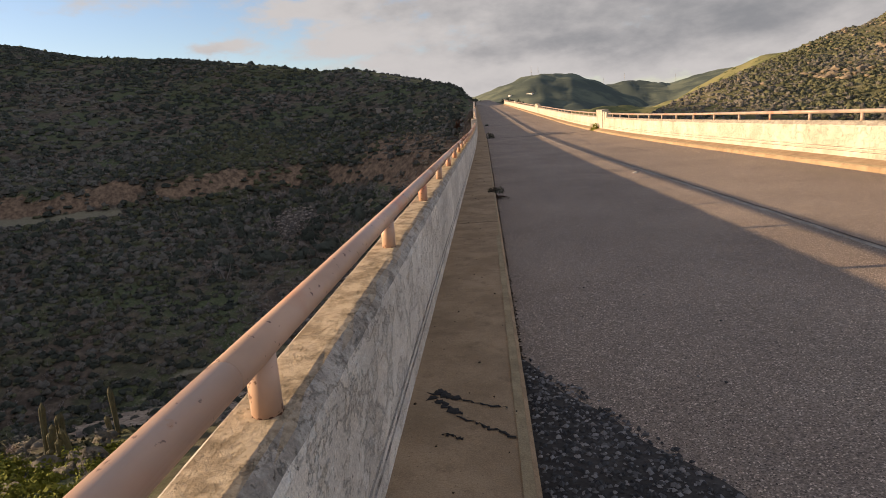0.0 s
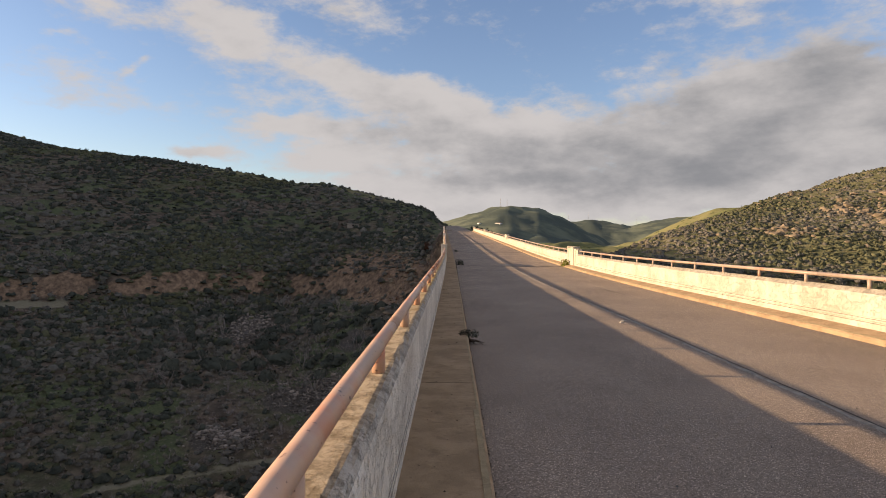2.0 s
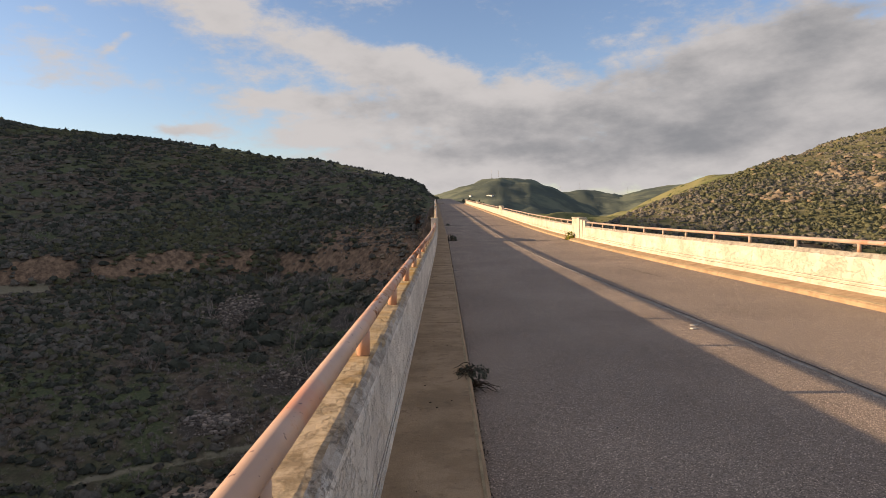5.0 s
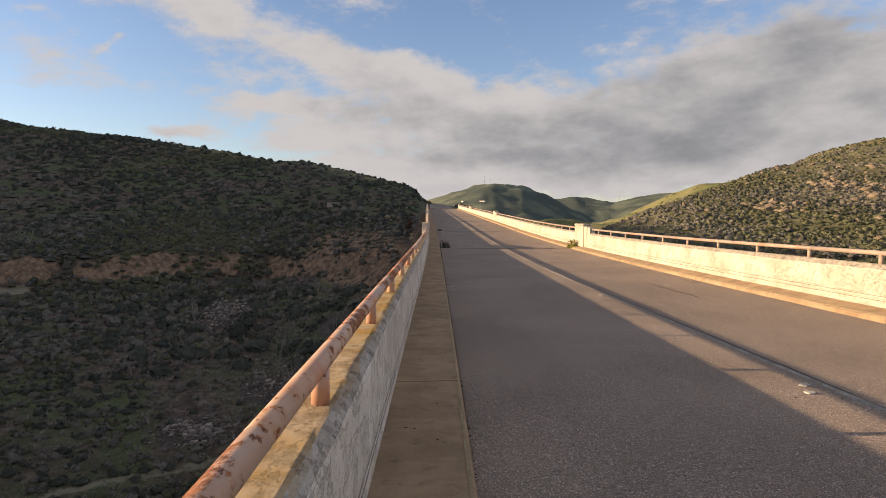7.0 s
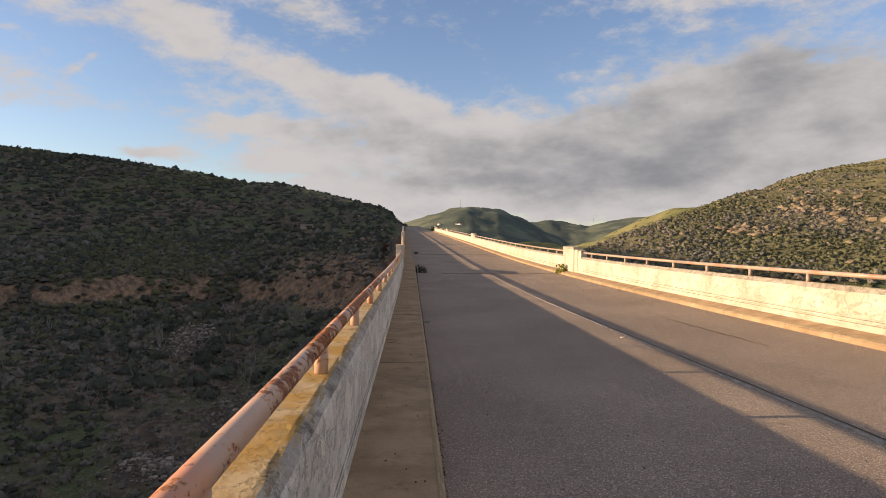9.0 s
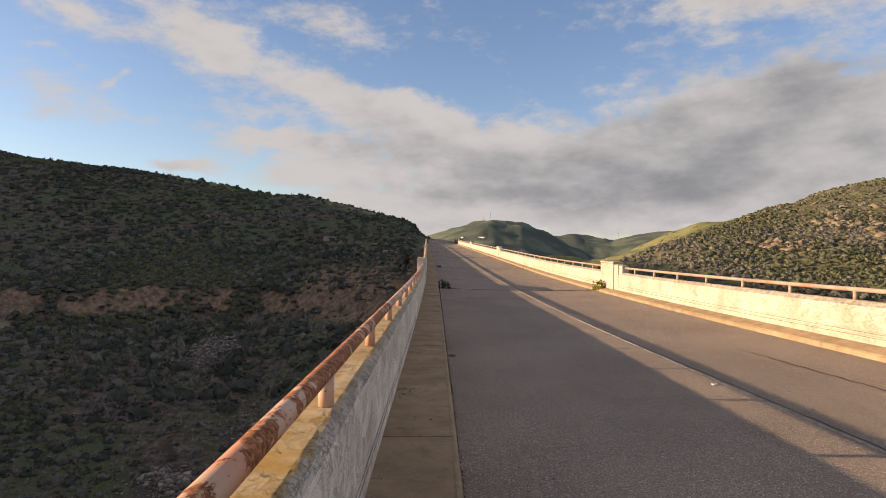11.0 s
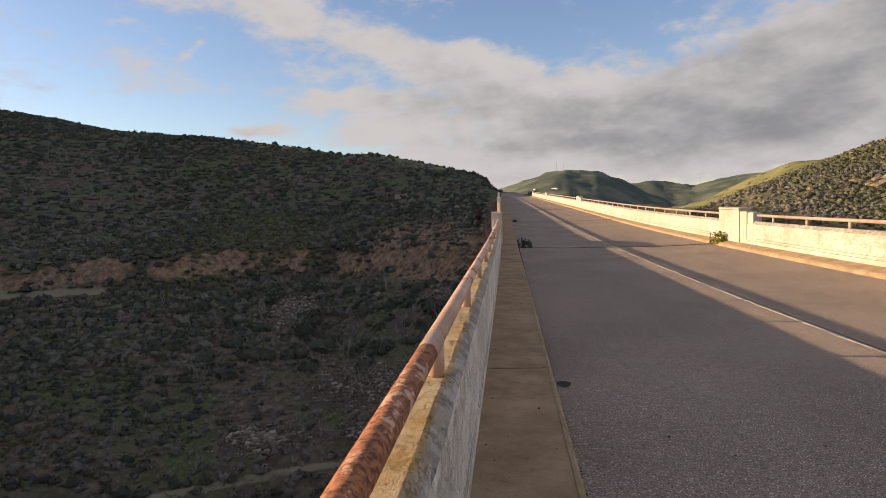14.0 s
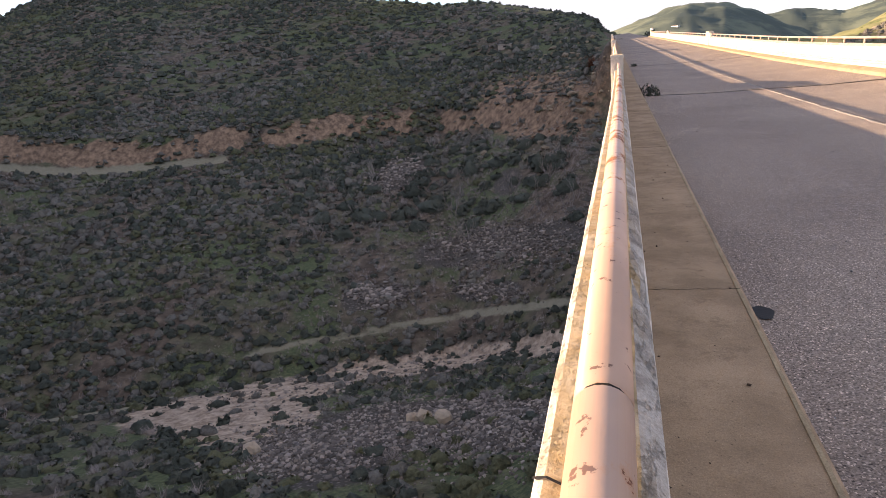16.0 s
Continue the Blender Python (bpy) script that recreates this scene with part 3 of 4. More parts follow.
rng = np.random.default_rng(7)


def worn(profile, ys, amount, seed):
    """A swept wall whose edges are a little chipped and uneven."""
    r = random.Random(seed)
    bm = bmesh.new()
    rings = []
    for y in ys:
        ring = []
        for x, z, w in profile:
            a = amount * w
            ring.append(bm.verts.new(deck(x + r.uniform(-a, a), y, z + r.uniform(-a, a) - abs(r.gauss(0, a)) * 0.5)))
        rings.append(ring)
    n = len(profile)
    for a, b in zip(rings, rings[1:]):
        for i in range(n):
            bm.faces.new((a[i], a[(i + 1) % n], b[(i + 1) % n], b[i]))
    bm.faces.new(rings[0])
    bm.faces.new(list(reversed(rings[-1])))
    return bm


road = part("road", sweep([(0.0, ROAD_Z), (1.8, ROAD_Z + 0.015), (3.55, ROAD_Z + 0.02), (5.2, ROAD_Z + 0.01), (6.98, ROAD_Z - 0.01), (6.98, -0.55), (0.0, -0.55)], stations(-60, 330)), M_ASPHALT)
tagged(road, "worn grey-brown asphalt carriageway over the bridge", "road", kind="structure")
slab = part("bridge_deck", sweep([(-0.88, -0.56), (7.66, -0.56), (7.66, -0.82), (6.6, -0.95), (6.6, -1.7), (0.2, -1.7), (0.2, -0.95), (-0.88, -0.82)], stations(Y0, Y1)), M_CONC)
tagged(slab, "grey concrete deck slab and girders carrying the road", "bridge deck", kind="structure")
for y in PILLARS[:-1] + [12.0]:
    foot = float(land(3.4, y)) - 0.5
    top = deck(3.4, y, -1.68)
    bm = bmesh.new()
    for zz, hx, hy in ((foot, 2.9, 1.0), (top.z - 1.2, 2.6, 0.7), (top.z - 0.9, 3.3, 0.8), (top.z, 3.3, 0.8)):
        for sx, sy in ((-1, -1), (1, -1), (1, 1), (-1, 1)):
            bm.verts.new((top.x + sx * hx, y + sy * hy, zz))
    bm.verts.ensure_lookup_table()
    v = bm.verts
    for lv in range(3):
        for i in range(4):
            a, b = lv * 4 + i, lv * 4 + (i + 1) % 4
            bm.faces.new((v[a], v[b], v[b + 4], v[a + 4]))
    bm.faces.new(v[0:4])
    bm.faces.new(v[12:16])
    tagged(part("bridge_pier", bm, M_CONC), "grey concrete pier under the bridge deck", "bridge pier", kind="structure")

near_ys = stations(Y0, 40, 0.5) + stations(40, Y1)[1:]
walk_l = part("pavement_1", worn([(0.0, -0.5, 0), (0.0, -0.022, 0.6), (-0.022, 0.0, 1), (-0.595, 0.006, 0.3), (-0.595, -0.5, 0)], near_ys, 0.0012, 3), M_WALK)
tagged(walk_l, "narrow stained concrete kerb walk beside the parapet", "pavement", kind="structure")
walk_r = part("pavement_2", worn([(6.98, -0.5, 0), (6.98, -0.085, 0.6), (7.01, -0.06, 1), (7.375, 0.015, 0.3), (7.375, -0.5, 0)], near_ys, 0.005, 4), M_WALK)
tagged(walk_r, "narrow sunlit concrete kerb walk beside the parapet", "pavement", kind="structure")
part("paint_band", sweep([(-0.024, 0.004), (-0.070, 0.0055), (-0.070, 0.001), (-0.024, 0.001)], stations(Y0, 5.2, 1.0)), M_PAINT, walk_l, "worn yellow kerb paint")
part("paint_band", sweep([(-0.024, 0.004), (-0.042, 0.0045), (-0.042, 0.001), (-0.024, 0.001)], stations(5.2, 60, 1.0)), M_PAINT, walk_l, "worn yellow kerb paint")
part("paint_band", sweep([(7.012, -0.056), (7.09, -0.041), (7.09, -0.047), (7.012, -0.062)], stations(Y0, 120, 1.0)), M_PAINT, walk_r, "worn yellow kerb paint")

# centre seal and expansion joints
bm = bmesh.new()
rr = random.Random(5)
ys = stations(-8, 60, 0.35) + stations(60, Y1, 2.0)[1:]
rings = []
for y in ys:
    w, h, o = rr.uniform(0.018, 0.05), rr.uniform(0.005, 0.016), rr.uniform(-0.014, 0.014)
    rings.append([bm.verts.new(deck(3.58 + o + dx, y, ROAD_Z + 0.019 + dz)) for dx, dz in ((-w, 0), (-w * 0.6, h), (w * 0.5, h * 0.8), (w, 0))])
for a, b in zip(rings, rings[1:]):
    for i in range(3):
        bm.faces.new((a[i], a[i + 1], b[i + 1], b[i]))
part("centre_seal", bm, M_SEAL, road, "pale crumbling seal along the centre joint")
flat_seam = [(3.635 + rr.uniform(-0.012, 0.012), y) for y in ys]
bm = bmesh.new()
rows = [[bm.verts.new(deck(x + d, y, ROAD_Z + 0.0235)) for d in (-0.011, 0.011)] for x, y in flat_seam]
for a, b in zip(rows, rows[1:]):
    bm.faces.new((a[0], a[1], b[1], b[0]))
part("centre_crack", bm, M_TAR, road, "dark crack beside the centre seal")
for y in (19.6 + 20.1, 60.2, 82.0, 103.5, 125.0, 146.5, 168.0):
    bm = bmesh.new()
    row = []
    for i in range(25):
        x = 0.02 + 6.94 * i / 24
        zz = ROAD_Z + 0.02 * (1 - abs(x - 3.5) / 3.5) + 0.006
        w = rr.uniform(0.04, 0.07)
        o = rr.uniform(-0.02, 0.02)
        row.append([bm.verts.new(deck(x, y + o + d, zz + h)) for d, h in ((-w, 0), (0, 0.012), (w, 0))])
    for a, b in zip(row, row[1:]):
        bm.faces.new((a[0], b[0], b[1], a[1]))
        bm.faces.new((a[1], b[1], b[2], a[2]))
    part("expansion_joint", bm, M_TAR, road, "dark tarred expansion joint")

LEFT_WALL = [(-0.590, -0.55, 0), (-0.590, 0.098, .3), (-0.607, 0.102, .3), (-0.607, 0.115, .3), (-0.591, 0.119, .3), (-0.591, 0.146, .3), (-0.608, 0.150, .3), (-0.608, 0.163, .3), (-0.592, 0.167, .3), (-0.597, 0.40, 0.5), (-0.600, 0.63, 0.9),
             (-0.606, 0.655, 1.6), (-0.626, 0.682, 1.8), (-0.652, 0.699, 1.6), (-0.675, 0.704, 0.8), (-0.805, 0.705, 0.8), (-0.822, 0.692, 1.2), (-0.83, 0.66, 0.6), (-0.835, 0.40, 0.5), (-0.835, -0.55, 0)]
RIGHT_WALL = [(7.365, -0.55, 0), (7.365, 0.12, .3), (7.388, 0.128, .3), (7.388, 0.150, .3), (7.368, 0.158, .3), (7.368, 0.195, .3), (7.392, 0.202, .3), (7.392, 0.222, .3), (7.382, 0.23, .3), (7.384, 0.62, .6),
              (7.39, 0.655, 1.2), (7.455, 0.735, 1.4), (7.47, 0.74, 0.8), (7.59, 0.74, 0.8), (7.66, 0.66, 1), (7.68, 0.62, .5), (7.68, -0.55, 0)]
edges = [Y0] + PILLARS
for i, (a, b) in enumerate(zip(edges, edges[1:])):
    st = stations(a + 0.02, b - 0.02, 0.16 if i == 0 else 2.0)
    w = part("parapet_wall", worn(LEFT_WALL, st, 0.0017, 20 + i), M_WALL)
    tagged(w, "weathered grey parapet with flaking limewash and lichen on top", "parapet", kind="structure")
    if i == 0:
        for yc in (10.6, 19.46, 26.9):
            bm = bmesh.new()
            rows = []
            for n_, (x, z) in enumerate([(-0.826, 0.695), (-0.80, 0.712), (-0.755, 0.712), (-0.68, 0.711), (-0.650, 0.706), (-0.620, 0.687), (-0.600, 0.658), (-0.595, 0.60), (-0.591, 0.50)]):
                o = 0.012 * math.sin(n_ * 2.3 + yc) - 0.012 * n_
                rows.append([bm.verts.new(deck(x, yc + o + d, z)) for d in (-0.0035, 0.0035)])
            for a_, b_ in zip(rows, rows[1:]):
                bm.faces.new((a_[0], a_[1], b_[1], b_[0]))
            part("crack", bm, M_TAR, w, "open crack across the parapet")
    w = part("parapet_wall", worn(RIGHT_WALL, st, 0.005, 40 + i), M_WHITE)
    tagged(w, "sunlit whitewashed parapet with flaking paint", "parapet", kind="structure")


def tube(points, radius, seg=14, bm=None, caps=True):
    bm = bm or bmesh.new()
    rings = []
    for i, p in enumerate(points):
        d = (points[min(i + 1, len(points) - 1)] - points[max(i - 1, 0)]).normalized()
        ref = Vector((0, 0, 1)) if abs(d.z) < 0.9 else Vector((0, 1, 0))
        side = d.cross(ref).normalized()
        up = side.cross(d)
        rad = radius[i] if isinstance(radius, (list, tuple)) else radius
        rings.append([bm.verts.new(p + rad * (math.cos(2 * math.pi * j / seg) * side + math.sin(2 * math.pi * j / seg) * up)) for j in range(seg)])
    for a, b in zip(rings, rings[1:]):
        for j in range(seg):
            bm.faces.new((a[j], a[(j + 1) % seg], b[(j + 1) % seg], b[j]))
    if caps:
        bm.faces.new(rings[0])
        bm.faces.new(list(reversed(rings[-1])))
    return bm


def railing(x, a, b, first, step, z, group, paint):
    """One length of pipe rail between piers: pipe lengths that butt at narrow gaps, on stub posts."""
    rail = tagged(new("railing"), "peeling pink-painted steel pipe rail with rust, on the parapet top", "railing", group)
    rail.location = deck(x, a, 0.70)
    bpy.context.view_layer.update()
    inv = rail.matrix_world.inverted()
    cuts = [a + 0.02] + [c for c in (-0.79, 4.09, 8.49, 12.9, 19.39, 27.5, 35.5) if a + 1 < c < b - 1] + [b - 0.02]
    for c0, c1 in zip(cuts, cuts[1:]):
        pts = [deck(x, y, z) for y in stations(c0 + (0.009 if c0 == 19.39 else 0.003), c1 - (0.009 if c1 == 19.39 else 0.003), 2.0)]
        p = part("pipe", tube(pts, 0.043, 24), paint, rail, smooth=True)
        p.matrix_parent_inverse = inv
        if c1 < b - 1:
            q = part("pipe_sleeve", tube([deck(x, c1 - 0.05, z), deck(x, c1 + 0.05, z)], 0.037, 14), M_TAR, rail, "dark inner sleeve at a pipe joint")
            q.matrix_parent_inverse = inv
    k = math.ceil((a + 0.3 - first) / step)
    while first + k * step < b - 0.2:
        y = first + k * step
        d = deck(x - 0.004, y, 0)
        post = part("post", tube([deck(x - 0.004, y, 0.69), deck(x - 0.004, y, z - 0.02)], 0.039, 16), M_POST if paint is M_PIPE else paint, rail, smooth=True)
        post.matrix_parent_inverse = inv
        foot = part("post_foot", tube([deck(x - 0.004, y, 0.694), deck(x - 0.004, y, 0.706)], [0.043, 0.040], 9), M_STEEL, post, "rusted broken weld at the foot of the post")
        k += 1
    return rail


for a, b in zip(edges, edges[1:]):
    railing(-0.706, a + (2.95 if a > Y0 else 0), b, -0.58, 2.0, 0.882, "pipe rails on the shaded parapet", M_PIPE)
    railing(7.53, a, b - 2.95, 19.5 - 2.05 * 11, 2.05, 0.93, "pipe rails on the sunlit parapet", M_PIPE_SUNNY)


def pillar(side, y, mat):
    """A pier of the parapet: a main block and two set-back fins."""
    p = tagged(new("parapet_pier"), "stepped plastered parapet pier at an expansion joint", "pillar", "parapet piers")
    p.location = deck(0, y, 0)
    bpy.context.view_layer.update()
    inv = p.matrix_world.inverted()
    sg = 1 if side < 0 else -1
    for name, ya, yb, inset, h in (("block", 0, 1.9, 0.0, 1.10), ("fin", 1.9, 2.45, 0.035, 1.06), ("fin", 2.45, 2.9, 0.07, 1.03)):
        x0, x1 = (-0.95 + inset, -0.55 - inset) if side < 0 else (7.33 + inset, 7.73 - inset)
        lo, hi = sorted((y + sg * ya, y + sg * yb))
        bv = 0.025
        prof = [(x0, -0.55), (x1, -0.55), (x1, h - bv), (x1 - bv, h), (x0 + bv, h), (x0, h - bv)]
        o = part(name, sweep(prof, [lo, hi]), mat, p)
        o.matrix_parent_inverse = inv
        if name == "block":
            o = part("cap", sweep([(x0 - 0.02, h), (x1 + 0.02, h), (x1 + 0.02, h + 0.04), (x1 - 0.03, h + 0.07), (x0 + 0.03, h + 0.07), (x0 - 0.02, h + 0.04)], [lo - 0.01, hi + 0.01]), mat, p)
            o.matrix_parent_inverse = inv


for y in PILLARS:
    pillar(-1, y + 0.02, M_WALL)
    pillar(1, y - 0.02, M_WHITE)


# ---- small things on the deck ----
def flat_strip(pts, widths, z, name, mat, parent, label=""):
    bm = bmesh.new()
    rows = []
    for i, (x, y) in enumerate(pts):
        a, b = pts[max(i - 1, 0)], pts[min(i + 1, len(pts) - 1)]
        d = Vector((b[0] - a[0], b[1] - a[1], 0)).normalized()
        n = Vector((-d.y, d.x, 0)) * widths[i]
        rows.append([bm.verts.new(deck(x + n.x, y + n.y, z)), bm.verts.new(deck(x, y, z + 0.002)), bm.verts.new(deck(x - n.x, y - n.y, z))])
    for a, b in zip(rows, rows[1:]):
        for i in range(2):
            bm.faces.new((a[i], a[i + 1], b[i + 1], b[i]))
    return part(name, bm, mat, parent, label)


def wander(x0, y0, x1, y1, n, amp, seed):
    r = random.Random(seed)
    return [(x0 + (x1 - x0) * i / (n - 1) + r.uniform(-amp, amp), y0 + (y1 - y0) * i / (n - 1) + r.uniform(-amp, amp)) for i in range(n)]


for x0, y0, x1, y1, w, seed in ((-0.50, 0.98, -0.10, 0.78, 0.010, 1), (-0.48, 0.93, -0.32, 0.72, 0.026, 2), (-0.34, 0.72, -0.08, 0.50, 0.011, 3), (-0.40, 0.56, -0.31, 0.50, 0.008, 4), (-0.46, 1.0, -0.36, 0.90, 0.03, 5)):
    pts = wander(x0, y0, x1, y1, 22, 0.014, seed)
    r = random.Random(seed)
    flat_strip(pts, [w * r.uniform(0.1, 1.1) for _ in pts], 0.0065, "tar_smear", M_TAR, walk_l, "dried black tar run")
for y in (6.2, 12.4, 17.3, 22.2, 28.0, 33.5):
    pts = wander(-0.59, y, -0.03, y + 0.03, 16, 0.008, int(y * 10))
    flat_strip(pts, [0.0014] * 16, 0.0062, "crack", M_DIRT, walk_l)
flat_strip(wander(5.35, 23.6, 5.46, 19.3, 30, 0.03, 9), [0.016 * math.sin(math.pi * (i + 1) / 31) + 0.004 for i in range(30)], ROAD_Z + 0.017, "tar_smear", M_GRAVEL, road, "dark tarred crack in the road")

# the hole at the kerb, its inner shade painted as a flat black disc
bm = bmesh.new()
ring = [bm.verts.new(deck(0.105 + 0.062 * math.cos(t) * (1 + 0.15 * math.sin(3 * t)), 22.25 + 0.10 * math.sin(t), ROAD_Z + 0.007)) for t in [2 * math.pi * i / 22 for i in range(22)]]
mid = bm.verts.new(deck(0.105, 22.25, ROAD_Z + 0.006))
for i in range(22):
    bm.faces.new((ring[i], ring[(i + 1) % 22], mid))
part("drain_hole", bm, M_TAR, road, "dark drain hole at the kerb")


def seal_flake(x, y, w, d, turn):
    bm = bmesh.new()
    r = random.Random(int(y * 10))
    z = ROAD_Z + 0.022
    rim = [(math.cos(t) * w * r.uniform(0.75, 1.1), math.sin(t) * d * r.uniform(0.75, 1.1)) for t in [2 * math.pi * i / 9 for i in range(9)]]
    c, s_ = math.cos(turn), math.sin(turn)
    low = [bm.verts.new(deck(x + a * c - b * s_, y + a * s_ + b * c, z)) for a, b in rim]
    top = [bm.verts.new(deck(x + 0.9 * (a * c - b * s_), y + 0.9 * (a * s_ + b * c), z + 0.014)) for a, b in rim]
    for i in range(9):
        bm.faces.new((low[i], low[(i + 1) % 9], top[(i + 1) % 9], top[i]))
    bm.faces.new(top)
    bm.faces.new(list(reversed(low)))
    return tagged(part("seal_flake", bm, M_FLAKE), "pale flat flake of broken joint seal on the road", "debris", "flakes of joint seal")


M_FLAKE = plain("pale_seal_flake", (0.40, 0.37, 0.33), 0.85, 30.0, 0.25)
for x, y, w, d, turn in ((3.38, 12.77, 0.07, 0.05, 0.3), (3.41, 20.27, 0.07, 0.04, 0.8), (3.26, 12.50, 0.06, 0.05, 0.1)):
    seal_flake(x, y, w, d, turn)


def n_small(sizes):
    return float(np.max(sizes)) < 0.16


def stones(name, xyz, sizes, mat, label, category, flat=0.7, seed=1):
    """Many small angular stones in one mesh."""
    r = np.random.default_rng(seed)
    base = np.array([(1, 0, 0), (-1, 0, 0), (0, 1, 0), (0, -1, 0), (0, 0, 1), (0, 0, -1)], float)
    diag = np.array([(a, b, c) for a in (-1, 1) for b in (-1, 1) for c in (-1, 1)], float) * 0.62
    bmv = bmesh.new()
    for p in (base if n_small(sizes) else np.concatenate([base, diag])):
        bmv.verts.new(p)
    bmesh.ops.convex_hull(bmv, input=bmv.verts)
    bmesh.ops.triangulate(bmv, faces=bmv.faces)
    bmv.verts.ensure_lookup_table()
    bmv.verts.index_update()
    tv = np.array([v.co[:] for v in bmv.verts])
    tf = np.array([[v.index for v in f.verts] for f in bmv.faces])
    bmv.free()
    n = len(xyz)
    jit = 1 + r.uniform(-0.28, 0.28, (n, len(tv), 1))
    sc = sizes[:, None, None] * np.stack([r.uniform(0.7, 1.3, n), r.uniform(0.7, 1.3, n), flat * r.uniform(0.6, 1.2, n)], -1)[:, None, :]
    ang = r.uniform(0, 2 * math.pi, n)
    v = tv[None] * jit * sc
    c, s = np.cos(ang)[:, None], np.sin(ang)[:, None]
    v = np.stack([v[..., 0] * c - v[..., 1] * s, v[..., 0] * s + v[..., 1] * c, v[..., 2]], -1) + xyz[:, None, :]
    f = tf[None] + (np.arange(n) * len(tv))[:, None, None]
    me = quads_mesh(name, v.reshape(-1, 3), f.reshape(-1, 3), smooth=False)
    me.materials.append(mat)
    return tagged(new(name, me), label, category, kind="stuff")


def pebble_mat(name, dark, light):
    k = Mat(name, 0.8, 0, 0.3)
    return k.done(k.mix(k.math("POWER", k.random(True), 2.2), dark, light), k.noise(60.0, 3), 0.3, 0.004)


M_PEB = pebble_mat("dark_pebbles", (0.030, 0.029, 0.030), (0.27, 0.25, 0.24))
M_SCREE = pebble_mat("grey_scree", (0.078, 0.064, 0.053), (0.32, 0.262, 0.215))
bm = bmesh.new()
edge = [bm.verts.new(deck(x, y, ROAD_Z + 0.010)) for x, y in [(0.004, -3.9), (0.004, 1.9)] + [(0.02 + 0.84 * t ** 1.1 + 0.02 * math.sin(17 * t), 1.75 - 1.6 * t ** 0.9) for t in [i / 14 for i in range(15)]] + [(1.35, -0.6), (1.7, -3.9)]]
bm.faces.new(edge)
part("gravel_patch", bm, M_GRAVEL, road, "dark washed-out gravel patch")
n = 11000
px, py = rng.uniform(0.01, 1.5, n), rng.uniform(-2.2, 1.9, n)
keep = (px < 0.03 + 0.54 * np.maximum(0, 1.68 - py) ** 0.95 + rng.normal(0, 0.03, n))
px, py = px[keep], py[keep]
stones("loose_gravel", np.stack([px, py, np.full(len(px), ROAD_Z + 0.012)], -1), rng.uniform(0.006, 0.018, len(px)), M_PEB, "loose dark gravel beside the kerb", "gravel", 0.75, 2)
n = 4200
py = rng.uniform(-2, 45, n)
px = np.abs(rng.normal(0, 0.013, n)) + 0.006
stones("kerb_debris", np.stack([px, py, np.array([zp(y) for y in py]) + ROAD_Z + 0.004], -1), rng.uniform(0.003, 0.010, n), M_DIRT, "dark dirt and grit gathered along the kerb", "debris", 0.7, 3)
n = 420
py = rng.uniform(0, 34, n)
px = rng.uniform(0.1, 6.8, n) ** 1.0
stones("road_grit", np.stack([px, py, np.array([zp(b) + dip(a, b) for a, b in zip(px, py)]) + ROAD_Z + 0.012 + 0.012 * (1 - np.abs(px - 3.5) / 3.5)], -1), rng.uniform(0.004, 0.013, n), M_PEB, "scattered small stones on the road", "debris", 0.7, 4)
n = 150
py = np.concatenate([rng.uniform(-1, 30, n - 26), 18.9 + rng.normal(0, 0.14, 26)])
px = np.concatenate([rng.uniform(-0.57, -0.05, n - 26), -0.45 + rng.normal(0, 0.05, 26)])
stones("walk_crumbs", np.stack([px, py, np.array([zp(y) for y in py]) + 0.006], -1), rng.uniform(0.003, 0.010, n), M_DIRT, "crumbs of dirt on the kerb walk", "debris", 0.7, 5)


